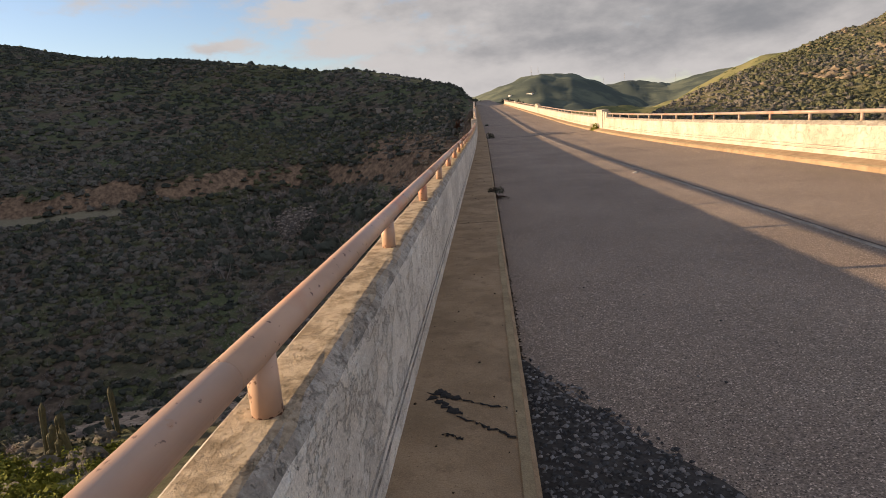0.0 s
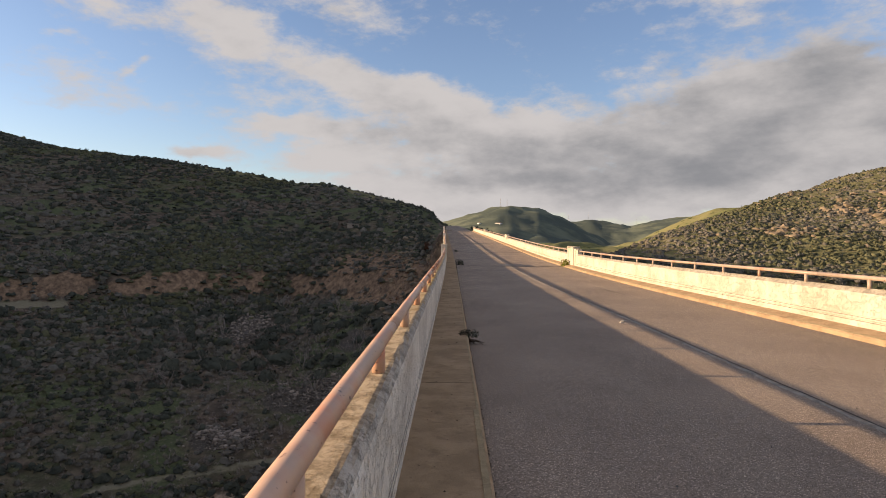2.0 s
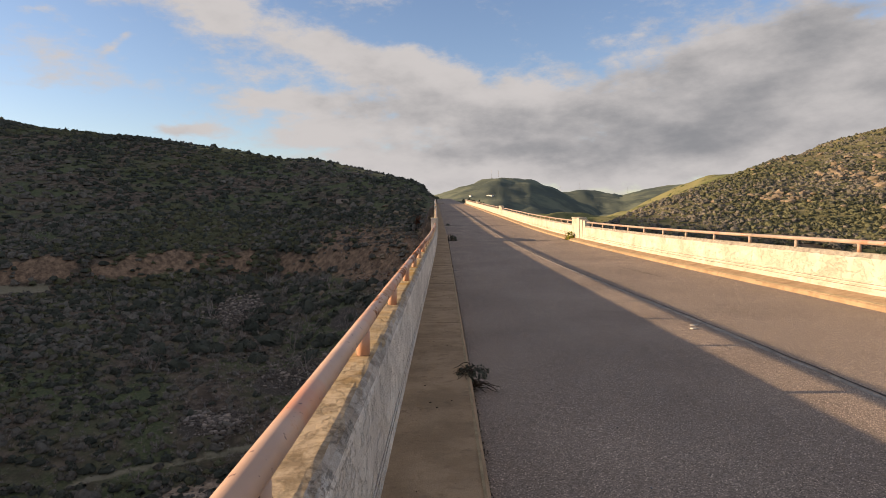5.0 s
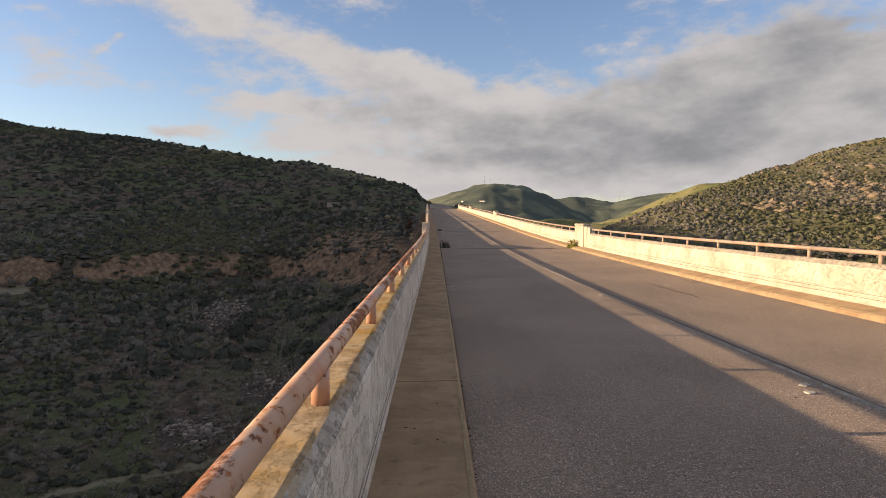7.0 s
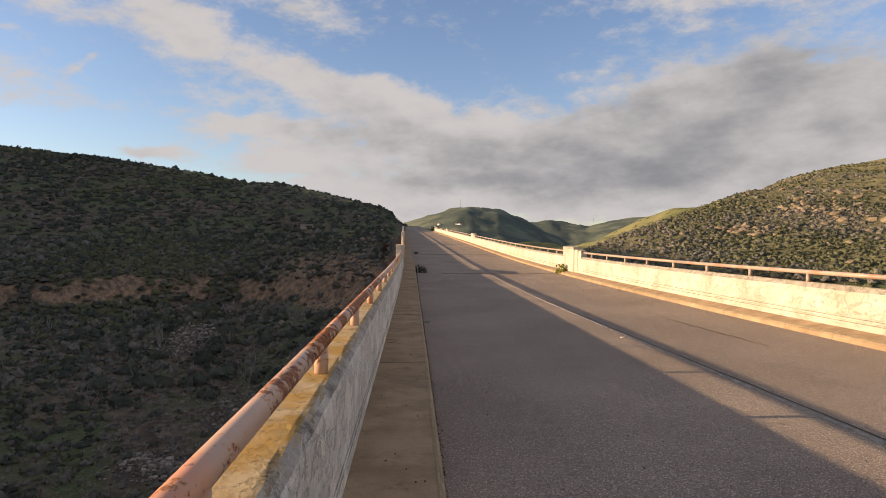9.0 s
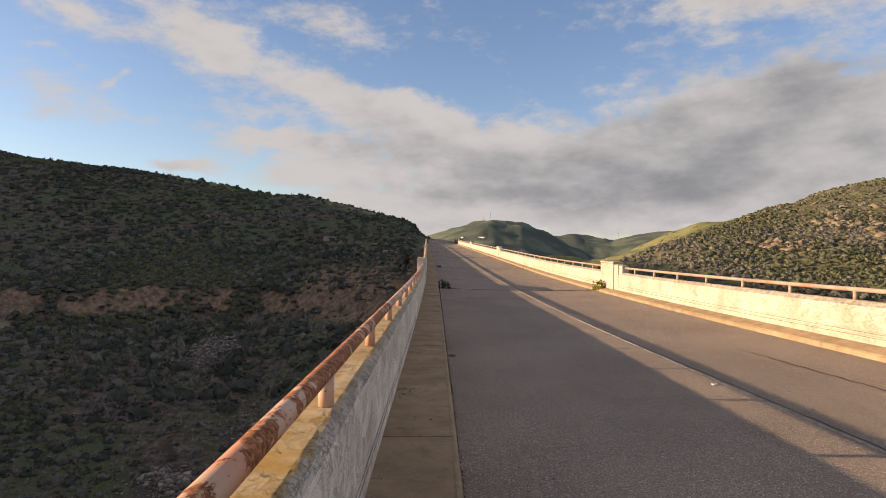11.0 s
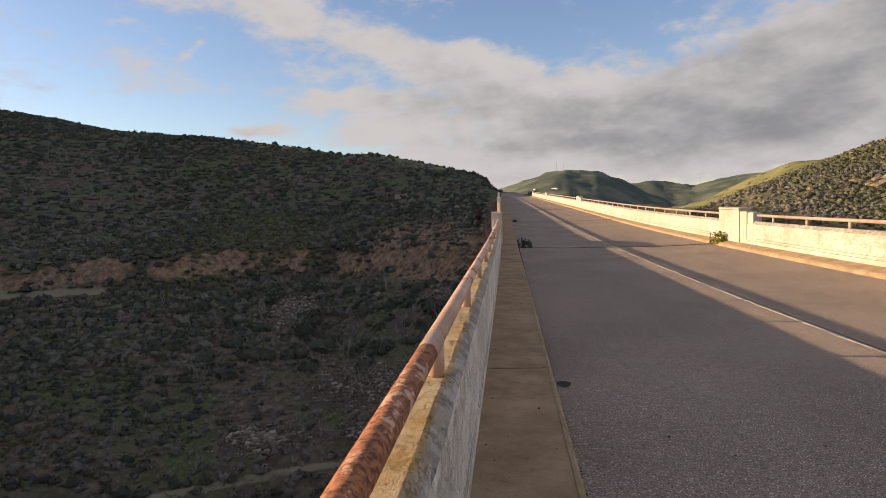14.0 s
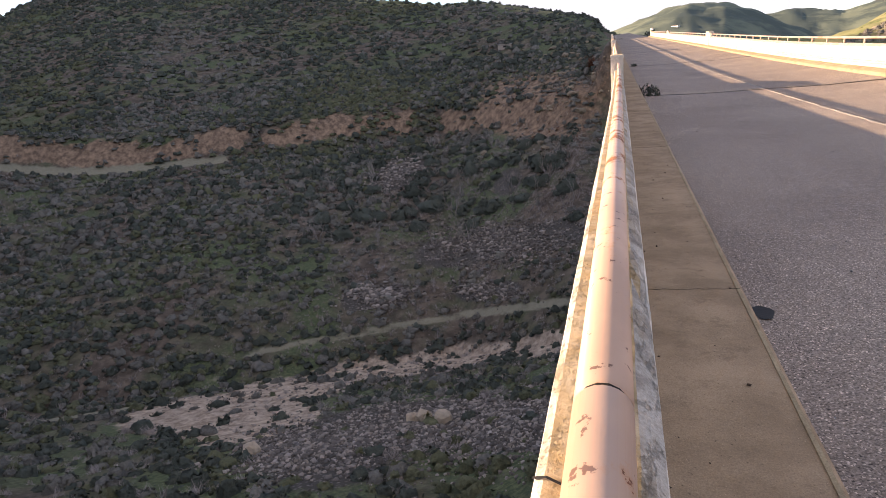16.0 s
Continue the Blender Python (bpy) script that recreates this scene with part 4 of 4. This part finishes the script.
# ---- plants ----
def leaves_mesh(name, anchor, radius, height, per, size, mat, seed, bare=False, label="", category="shrubs", kind="stuff", core=False):
    """Plants in one mesh: each a lumpy dome of small leaf blades, or of upright bare twigs."""
    r = np.random.default_rng(seed)
    n = len(anchor)
    if n == 0:
        return None
    N = n * per
    own = np.repeat(np.arange(n), per)
    az, u = r.uniform(0, 2 * math.pi, N), r.uniform(-0.15, 1, N)
    # each plant has its own lumps
    ph = r.uniform(0, 6.3, (n, 3))[own]
    lump = 0.78 + 0.22 * np.sin(3 * az + ph[:, 0]) * np.cos(2.5 * u + ph[:, 1]) + 0.16 * np.sin(7 * az + ph[:, 2] + 4 * u)
    rad = lump * np.power(r.uniform(0.25, 1, N), 0.33)
    w = np.sqrt(np.clip(1 - np.clip(u, 0, 1) ** 2, 0.02, 1))
    d = np.stack([np.cos(az) * w, np.sin(az) * w, np.clip(u, -0.1, 1)], -1)
    R, Hh = radius[own], height[own]
    c = anchor[own] + d * rad[:, None] * np.stack([R, R, Hh], -1)
    L = size * R * r.uniform(0.6, 1.4, N)
    if bare:
        base = anchor[own] + np.stack([r.normal(0, 0.16, N) * R, r.normal(0, 0.16, N) * R, np.zeros(N)], -1) + d * (rad * r.uniform(0, 0.45, N))[:, None] * np.stack([R, R, Hh], -1)
        side = np.stack([-np.sin(az), np.cos(az), np.zeros(N)], -1) * (L * 0.13)[:, None]
        v = np.stack([base - side, base + side, c], 1)
        nrm = d + r.normal(0, 0.3, (N, 3))
    else:
        nrm = d + r.normal(0, 0.55, (N, 3))
        nrm /= np.linalg.norm(nrm, axis=1)[:, None] + 1e-9
        a = np.cross(nrm, r.normal(0, 1, (N, 3)))
        a /= np.linalg.norm(a, axis=1)[:, None] + 1e-9
        b = np.cross(nrm, a)
        v = np.stack([c - a * L[:, None] * 0.6 - b * L[:, None] * 0.5, c + a * L[:, None] * 0.6 - b * L[:, None] * 0.4, c + b * L[:, None] * 0.8 + nrm * (0.25 * L)[:, None]], 1)
    co, f = v.reshape(-1, 3), np.arange(N * 3).reshape(N, 3)
    # light falls on a plant as on one soft dome, a little broken by each leaf
    soft_n = d * 0.9 + nrm * 0.55 + np.array([0, 0, 0.15])
    normals = np.repeat(soft_n, 3, 0)
    # plants are paler or darker in drifts
    drift = 0.5 + 0.5 * np.sin(anchor[:, 0] * 0.09 + 1.8 * np.sin(anchor[:, 1] * 0.04)) * np.sin(anchor[:, 1] * 0.075 + 1.5 * np.sin(anchor[:, 0] * 0.03) + 0.7)
    tint = np.clip(0.65 * r.beta(1.3, 1.3, n) + 0.35 * drift, 0, 1)
    tints = np.repeat(tint[own], 3)
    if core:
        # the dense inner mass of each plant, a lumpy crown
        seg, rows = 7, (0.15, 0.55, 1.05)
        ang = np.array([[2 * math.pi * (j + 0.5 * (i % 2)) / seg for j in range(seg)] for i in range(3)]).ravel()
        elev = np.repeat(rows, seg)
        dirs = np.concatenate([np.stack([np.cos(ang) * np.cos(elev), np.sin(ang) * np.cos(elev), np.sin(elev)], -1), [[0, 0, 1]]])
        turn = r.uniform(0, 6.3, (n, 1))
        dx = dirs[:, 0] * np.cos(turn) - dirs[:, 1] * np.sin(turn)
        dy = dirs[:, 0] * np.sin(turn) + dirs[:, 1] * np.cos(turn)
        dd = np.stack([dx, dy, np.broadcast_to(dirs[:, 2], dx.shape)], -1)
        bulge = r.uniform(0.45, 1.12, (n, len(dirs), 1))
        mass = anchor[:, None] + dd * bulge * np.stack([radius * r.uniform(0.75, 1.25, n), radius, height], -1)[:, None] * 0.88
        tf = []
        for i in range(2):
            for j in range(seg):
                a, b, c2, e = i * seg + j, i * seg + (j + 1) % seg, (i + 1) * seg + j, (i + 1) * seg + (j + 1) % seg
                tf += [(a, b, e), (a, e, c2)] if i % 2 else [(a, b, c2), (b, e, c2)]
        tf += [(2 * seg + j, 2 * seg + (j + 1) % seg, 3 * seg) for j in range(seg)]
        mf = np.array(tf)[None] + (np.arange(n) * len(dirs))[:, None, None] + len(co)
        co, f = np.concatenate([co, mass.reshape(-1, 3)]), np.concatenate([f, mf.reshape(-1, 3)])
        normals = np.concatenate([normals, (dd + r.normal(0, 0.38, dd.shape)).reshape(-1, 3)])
        # the shade inside a plant is put into its tint: core darker than leaves
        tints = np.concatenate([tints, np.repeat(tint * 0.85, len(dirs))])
    normals /= np.linalg.norm(normals, axis=1)[:, None] + 1e-9
    me = quads_mesh(name, co, f, smooth=bool(core))
    me.attributes.new("custom_normal", "FLOAT_VECTOR", "POINT").data.foreach_set("vector", normals.astype(np.float32).ravel())
    me.attributes.new("tint", "FLOAT", "POINT").data.foreach_set("value", tints.astype(np.float32))
    me.materials.append(mat)
    return tagged(new(name, me), label, category, kind=kind)


def scatter(n, az0, az1, r0, r1, seed, flat_r=False):
    """Places over a sector of the land, even by area."""
    r = np.random.default_rng(seed)
    az = np.radians(r.uniform(az0, az1, n))
    rr_ = np.sqrt(r.uniform(r0 * r0, r1 * r1, n)) if not flat_r else r.uniform(r0, r1, n)
    return -rr_ * np.sin(az), 15 + rr_ * np.cos(az)


def grow(kinds, n, sector, rad, per, size, seed, clearings=0.0, sink=0.15):
    """Plants of several kinds over a sector, kept off rock, sand, trails and the bridge."""
    x, y = scatter(n, *sector, seed)
    r = np.random.default_rng(seed + 500)
    z = zones(x, y)
    s = (y - 62.0 - 0.4 * x) / 1.08
    bar = np.maximum.reduce([z["rock"] * 0.9, z["sand"] * 0.86, z["trail"] * 1.3, z["scree"] * 0.93, z["rim"] * 0.8])
    x, y, q = outward(x, y)
    corridor = (np.abs(x - 3.4 + 0.014 * np.maximum(0, y - 60)) < 6.0 + np.where(y > Y1 - 5, 1.5, 0)) & (y < 300) & (y > -60)
    clump = np.sin(x * 0.11 + 2.1 * np.sin(y * 0.06)) + np.sin(y * 0.13 + 1.7 * np.sin(x * 0.07)) + 0.8 * np.sin(x * 0.31 + y * 0.27)
    keep = (r.uniform(0, 1, n) > bar) & ~corridor & (r.uniform(0, 1, n) > clearings * np.clip(0.6 - clump, 0, 1))
    x, y, q = x[keep], y[keep], q[keep]
    n = len(x)
    # kinds gather in patches
    patch = np.sin(x * 0.05 + 1.3 * np.sin(y * 0.028)) + np.sin(y * 0.042 + 1.1 * np.sin(x * 0.033)) + r.normal(0, 0.9, n)
    order = np.argsort(np.argsort(patch)) / n
    R = (rad[0] + (rad[1] - rad[0]) * r.power(0.9, n)) * q
    H = R * r.uniform(0.6, 1.2, n)
    Z = land(x, y) - sink * R
    lo = 0.0
    for i, (mat, share, bare, label) in enumerate(kinds):
        sel = (order >= lo) & (order < lo + share)
        lo += share
        leaves_mesh("shrubs", np.stack([x, y, Z], -1)[sel], R[sel], H[sel] * (1.15 if bare else 1.0), int(per * (2.2 if bare else 1)), size * (0.7 if bare else 1), mat, seed * 10 + i, bare, label, core=not bare)


KINDS = [(M_TWIG, 0.44, True, "bare grey-brown scrub on the canyon slope"), (M_LEAF_GREY, 0.20, False, "grey-green scrub on the canyon slope"),
         (M_LEAF_DARK, 0.22, False, "dark green scrub on the canyon slope"), (M_LEAF_OLIVE, 0.14, False, "olive green scrub on the canyon slope")]
grow(KINDS, 3000, (1, 110, 9, 46), (0.22, 0.75), 70, 0.17, 1)
grow(KINDS, 7600, (0.5, 75, 45, 76), (0.22, 0.78), 30, 0.22, 7)
grow(KINDS, 14500, (0.3, 64, 74, 125), (0.25, 1.05), 18, 0.22, 2)
HILL = [(M_TWIG, 0.04, True, "bare scrub on the shaded hill"), (M_LEAF_GREY, 0.18, False, "grey-green scrub on the shaded hill"),
        (M_LEAF_DARK, 0.66, False, "dark green scrub on the shaded hill"), (M_LEAF_OLIVE, 0.12, False, "olive scrub on the shaded hill")]
grow(HILL, 20000, (0.2, 62, 118, 300), (0.35, 1.25), 14, 0.24, 3)
RIGHT = [(M_TWIG, 0.13, True, "bare scrub on the sunlit hill"), (M_LEAF_GREY, 0.30, False, "grey-green scrub on the sunlit hill"),
         (M_LEAF_DARK, 0.15, False, "dark scrub on the sunlit hill"), (M_LEAF_OLIVE, 0.42, False, "olive scrub on the sunlit hill")]
grow(RIGHT, 16000, (-47, -11, 95, 215), (0.25, 1.05), 12, 0.26, 4, 0.3)
grow(RIGHT, 9000, (-47, -14, 215, 400), (0.4, 1.2), 7, 0.30, 8, 0.55)
grow([(M_LEAF_DARK, 0.6, False, "tall dark green bushes along the stream bed"), (M_TWIG, 0.4, True, "tall bare grey bushes along the stream bed")], 150, (4, 30, 66, 100), (1.0, 2.0), 150, 0.13, 9)
grow(HILL, 900, (-13, -0.6, 150, 260), (0.7, 1.7), 20, 0.3, 5)
grow(HILL, 260, (-6, -0.4, 118, 160), (0.9, 1.9), 120, 0.2, 6)


grow([(M_RED, 0.45, True, "red-brown dry brush on the rocky slope"), (M_TWIG, 0.35, True, "bare brush on the rocky slope"), (M_LEAF_GREY, 0.2, False, "grey-green scrub on the rocky slope")], 420, (1.2, 10, 92, 120), (0.4, 1.1), 40, 0.2, 11)
grow([(M_LEAF_DARK, 0.55, False, "dark green scrub on the stony bank"), (M_TWIG, 0.45, True, "bare scrub on the stony bank")], 420, (6, 48, 24, 48), (0.3, 0.85), 60, 0.18, 12)


def plant(name, x, y, z, rad, h, per, size, mat, seed, label, bare=False, category="weed"):
    a = np.array([[x, y, z]], float)
    return leaves_mesh(name, a, np.array([rad]), np.array([h]), per, size, mat, seed, bare, label, category, kind="")


plant("weed", 0.24, 39.75, zp(39.7) + ROAD_Z, 0.36, 0.42, 420, 0.13, M_LEAF_DARK, 61, "low dark green weed growing from a road joint")
plant("weed", 7.05, 39.3, zp(39.3) - 0.08, 0.34, 0.50, 420, 0.16, M_FRESH, 62, "sunlit yellow-green weed growing from a road joint")
plant("weed", 0.12, 60.2, zp(60.2) + xc(60) * 0 + ROAD_Z, 0.22, 0.2, 200, 0.18, M_LEAF_DARK, 63, "small dark weed at a road joint")
plant("weed", 6.75, 60.4, zp(60.2) + ROAD_Z, 0.2, 0.35, 160, 0.2, M_TWIG, 64, "dry weed at a road joint", True)
plant("shrub", -7.5, 186, float(land(-7.5, 186)), 3.2, 3.6, 900, 0.10, M_RED, 65, "reddish-brown leafless shrub beside the road end", True, "shrub")

# the dry weed that sprawls over the kerb
weed = tagged(new("sprawling_weed"), "dark dry weed sprawling over the kerb edge", "weed")
weed.location = (0.02, 9.7, 0.0)
r = random.Random(77)
for i in range(34):
    bm = bmesh.new()
    a = r.uniform(0, 2 * math.pi)
    ln = r.uniform(0.10, 0.30)
    p = Vector((0, 0, 0.01 if math.cos(a) < 0 else -0.05))
    pts = [p.copy()]
    for k in range(5):
        a += r.uniform(-0.5, 0.5)
        p = p + Vector((math.cos(a) * 0.9, math.sin(a) * 1.2, 0)) * ln / 5
        p.z = (0.012 if p.x < 0 else -0.135) + 0.05 * math.sin(math.pi * (k + 1) / 5) * r.uniform(0.3, 1)
        pts.append(p.copy())
    tube(pts, [0.005, 0.005, 0.004, 0.004, 0.003, 0.002], 5, bm)
    part("stem", bm, M_DIRT, weed)
lv = leaves_mesh("leaves", np.array([[0.0, 0.0, -0.02]]), np.array([0.2]), np.array([0.10]), 380, 0.10, M_LEAF_DARK, 78, label="small dark green leaves", category="", kind="")
lv.parent = weed

# ---- bare trees in the canyon ----
def bare_tree(seed):
    """A leafless tree of several leaning stems that fork into thin twigs, about five metres high."""
    r = random.Random(seed)
    tree = tagged(new("bare_tree"), "leafless grey many-stemmed tree on the canyon floor", "tree", "bare trees in the canyon")
    stems, twigs = bmesh.new(), bmesh.new()

    def limb(bm, p, d, ln, rad, level):
        pts, rads = [p.copy()], [rad]
        for i in range(3):
            d = (d + Vector((r.uniform(-0.3, 0.3), r.uniform(-0.3, 0.3), r.uniform(-0.05, 0.25)))).normalized()
            p = p + d * ln / 3
            pts.append(p.copy())
            rads.append(rad * (1 - 0.22 * (i + 1)))
        tube(pts, rads, 5 if level == 0 else 3, bm, caps=False)
        if level < 3:
            for _ in range(r.choice((2, 3, 3))):
                a = r.uniform(0, 6.28)
                k = r.choice((1, 2, 3))
                limb(twigs, pts[k], (d + Vector((math.cos(a), math.sin(a), r.uniform(0, 0.6))) * 0.75).normalized(), ln * r.uniform(0.5, 0.75), rads[k] * 0.6, level + 1)

    for _ in range(r.choice((3, 4, 5))):
        a = r.uniform(0, 6.28)
        limb(stems, Vector((0.15 * math.cos(a), 0.15 * math.sin(a), -0.2)), Vector((0.45 * math.cos(a), 0.45 * math.sin(a), 1)).normalized(), r.uniform(1.8, 2.8), 0.085, 0)
    part("trunk", stems, M_BARK, tree)
    part("crown", twigs, M_BARK, tree)
    return tree


M_BARK = plain("grey_bark", (0.25, 0.215, 0.19), 0.9, 6.0, 0.35)
trees = [bare_tree(seed) for seed in (3, 14, 27)]
r = random.Random(12)
for i in range(34):
    a, d = radians(r.uniform(4, 31)), r.uniform(62, 92)
    x, y, q = (float(v) for v in outward(-d * math.sin(a), 15 + d * math.cos(a)))
    m = Matrix.Translation((x, y, float(land(x, y)))) @ Matrix.Rotation(r.uniform(0, 6.28), 4, "Z") @ Matrix.Scale(r.uniform(0.7, 1.35), 4)
    if i < 3:
        trees[i].matrix_world = m
    else:
        copy_thing(trees[i % 3], m)

# ---- rocks in the canyon ----
def rocks(name, n, cx, cy, ax, ay, size, mat, seed, label):
    r = np.random.default_rng(seed)
    x, y = r.normal(cx, ax, n), r.normal(cy, ay, n)
    ok = (np.abs(x - 3.4) > 5.2) | (y > 0)
    x, y = x[ok], y[ok]
    x, y, q = outward(x, y)
    s_ = q * size * np.minimum(2.6, r.lognormal(0, 0.5, len(x)))
    return stones(name, np.stack([x, y, land(x, y) + 0.25 * s_], -1), s_, mat, label, "rocks", 0.75, seed)


rocks("rubble", 9500, -7.0, 42.8, 4.2, 3.2, 0.055, M_SCREE, 31, "grey river rubble under the bridge")
rocks("rubble", 2800, -14.5, 39.4, 2.4, 2.0, 0.06, M_SCREE, 32, "grey river rubble below the sandy bank")
rocks("scree", 3600, -12.5, 76.0, 3.8, 2.4, 0.095, M_SCREE, 33, "grey scree on the canyon side")
rocks("scree", 1400, -29, 93, 1.6, 2.8, 0.12, M_SCREE, 34, "grey scree among the scrub")
rocks("scree", 900, -21.5, 64.6, 1.6, 0.9, 0.11, M_SCREE, 35, "pale rocks in the stream bed")
rocks("scree", 700, -11.8, 67.2, 1.6, 0.7, 0.1, M_SCREE, 36, "pale rocks in the stream bed")
rocks("stream_stones", 1500, -14, 53, 7, 4.0, 0.06, M_SCREE, 37, "scattered stones on the sandy bank")
rocks("outcrop_rocks", 420, 125, 190, 40, 40, 0.45, M_OUTCROP, 38, "tan rock outcrops on the sunlit hill")
rocks("outcrop_rocks", 110, 79, 152, 4, 3, 0.42, M_OUTCROP, 40, "tan rock outcrop among scrub on the sunlit hill")
rocks("outcrop_rocks", 130, 110, 176, 5, 4, 0.45, M_OUTCROP, 41, "tan rock outcrop below the sunlit crest")
rocks("outcrop_rocks", 260, -10, 130, 4, 11, 0.26, M_OUTCROP, 39, "rock outcrops beside the far bridge end")


def boulder(x, y, size, seed):
    x, y, q = (float(v) for v in outward(x, y))
    size *= q
    bm = bmesh.new()
    bmesh.ops.create_icosphere(bm, subdivisions=2, radius=size)
    for v in bm.verts:
        q = v.co / size
        v.co *= 1 + 0.34 * noise.noise(q * 1.5 + Vector((seed, 0, 0))) + 0.14 * noise.noise(q * 4 + Vector((0, seed, 0)))
        v.co.z *= 0.82
    ob = part("boulder", bm, M_BOULDER)
    ob.location = (x, y, float(land(x, y)) + size * 0.55)
    return tagged(ob, "pale rounded boulder on the rubble slope", "boulder", "boulders on the rubble")


for x, y, size, seed in ((-10.9, 43.1, 0.33, 1), (-10.25, 43.1, 0.42, 5), (-9.05, 42.7, 0.50, 9), (-17.3, 38.4, 0.42, 13)):
    boulder(x, y, size, seed)


# ---- cacti and bushes on the near bank ----
def cactus(x, y, heights, seed):
    r = random.Random(seed)
    c = tagged(new("column_cactus"), "cluster of ribbed column cacti among green scrub", "cactus", "cacti on the near bank")
    z0 = float(land(x, y)) - 0.1
    c.location = (x, y, z0)
    for h in heights:
        a, d = r.uniform(0, 6.28), r.uniform(0.05, 0.45)
        bx, by = math.cos(a) * d, math.sin(a) * d
        lx, ly = r.uniform(-0.12, 0.12), r.uniform(-0.12, 0.12)
        bm = bmesh.new()
        seg, rows = 16, 9
        rings = []
        for i in range(rows + 1):
            t = i / rows
            rad = 0.085 * (0.8 + 0.3 * t) * (math.sqrt(max(0.02, 1 - ((t - 0.86) / 0.14) ** 2)) if t > 0.86 else 1)
            rings.append([bm.verts.new((bx + lx * t * t * h + rad * (1 + 0.16 * (j % 2)) * math.cos(2 * math.pi * j / seg), by + ly * t * h + rad * (1 + 0.16 * (j % 2)) * math.sin(2 * math.pi * j / seg), h * t)) for j in range(seg)])
        for p, q in zip(rings, rings[1:]):
            for j in range(seg):
                bm.faces.new((p[j], p[(j + 1) % seg], q[(j + 1) % seg], q[j]))
        bm.faces.new(list(reversed(rings[-1])))
        bm.faces.new(rings[0])
        part("stem", bm, M_CACTUS, c)


cactus(-15.0, 15.6, (1.5, 1.9, 1.2, 0.9, 1.4), 1)
cactus(-13.6, 14.3, (1.3, 1.0, 0.6), 2)
cactus(-14.4, 17.8, (1.9, 0.9), 3)
cactus(-17.5, 16.0, (0.8, 0.6), 4)
cactus(-14.2, 15.4, (0.7, 0.5), 5)
x, y = np.random.default_rng(8).uniform(-19, -9, 130), np.random.default_rng(9).uniform(5, 14.5, 130)
leaves_mesh("bank_bushes", np.stack([x, y, land(x, y) - 0.1], -1), np.random.default_rng(10).uniform(0.3, 0.75, 130), np.random.default_rng(11).uniform(0.35, 0.75, 130), 420, 0.13, M_FRESH, 71, label="fresh green bushes on the sunlit near bank")

# ---- far buildings ----
def box(name, x0, x1, y0, y1, z0, z1, mat, parent=None, label=""):
    bm = bmesh.new()
    bmesh.ops.create_cube(bm, size=1)
    for v in bm.verts:
        v.co = (x0 + (v.co.x + 0.5) * (x1 - x0), y0 + (v.co.y + 0.5) * (y1 - y0), z0 + (v.co.z + 0.5) * (z1 - z0))
    return part(name, bm, mat, parent, label)


def house(x, y, w, d, h, turn, wall, label, category, gable=True):
    ob = tagged(new("house" if category == "house" else "hut"), label, category)
    x, y, q = (float(v) for v in outward(x, y))
    w, d, h = w * q, d * q, h * q
    ob.location = (x, y, float(land(x, y)) - 0.6)
    ob.rotation_euler = (0, 0, radians(turn))
    box("wall", -w / 2, w / 2, -d / 2, d / 2, 0, h, wall, ob)
    bm = bmesh.new()
    e, rise = 0.3, (h * 0.35 if gable else 0.12)
    vs = [bm.verts.new(p) for p in ((-w / 2 - e, -d / 2 - e, h), (w / 2 + e, -d / 2 - e, h), (w / 2 + e, d / 2 + e, h), (-w / 2 - e, d / 2 + e, h), (-w / 2 - e, 0, h + rise), (w / 2 + e, 0, h + rise))]
    for f in ((0, 1, 5, 4), (2, 3, 4, 5), (0, 4, 3), (1, 2, 5), (3, 2, 1, 0)):
        bm.faces.new([vs[i] for i in f])
    part("roof", bm, M_ROOF if gable else wall, ob)
    for i in range(max(1, int(w // 3))):
        wx = -w / 2 + (i + 0.5) * w / max(1, int(w // 3))
        box("window", wx - 0.45, wx + 0.45, -d / 2 - 0.02, -d / 2 + 0.05, h * 0.4, h * 0.75, M_DARK, ob)
    return ob


house(-22.6, 144.3, 2.7, 1.8, 1.0, 8, M_HUT, "small pale block hut among the scrub on the hillside", "hut", False)
house(97.0, 1291.0, 14.0, 7.0, 3.4, -42, M_HOUSE, "white long house low on the far green hill", "house")
house(58.0, 1336.0, 5.0, 5.0, 3.0, -42, M_HOUSE, "small white house on the far green hill", "house")


def mast(x, y, h):
    """A lattice mast: three legs and cross braces."""
    m = tagged(new("radio_mast"), "thin steel lattice mast on a far ridge", "mast", "masts on the far ridges")
    x, y, q = (float(v) for v in outward(x, y))
    h *= q
    m.location = (x, y, float(land(x, y)) - 0.5)
    legs = [(math.cos(a) * h * 0.05, math.sin(a) * h * 0.05) for a in (0.3, 2.4, 4.5)]
    for lx, ly in legs:
        part("leg", tube([Vector((lx, ly, 0)), Vector((lx * 0.15, ly * 0.15, h))], [0.14, 0.08], 6), M_CONC, m)
    for i in range(6):
        t = (i + 0.5) / 6.5
        k = 1 - 0.85 * t
        bm = bmesh.new()
        for a, b in ((0, 1), (1, 2), (2, 0)):
            tube([Vector((legs[a][0] * k, legs[a][1] * k, h * t)), Vector((legs[b][0] * k, legs[b][1] * k, h * (t + 0.1)))], 0.06, 5, bm)
        part("brace", bm, M_CONC, m)


for x, y, h in ((132.0, 1690.0, 24.0), (150.0, 1690.0, 20.0), (560.0, 2960.0, 32.0), (650.0, 2940.0, 36.0), (860.0, 2880.0, 30.0)):
    mast(x, y, h)
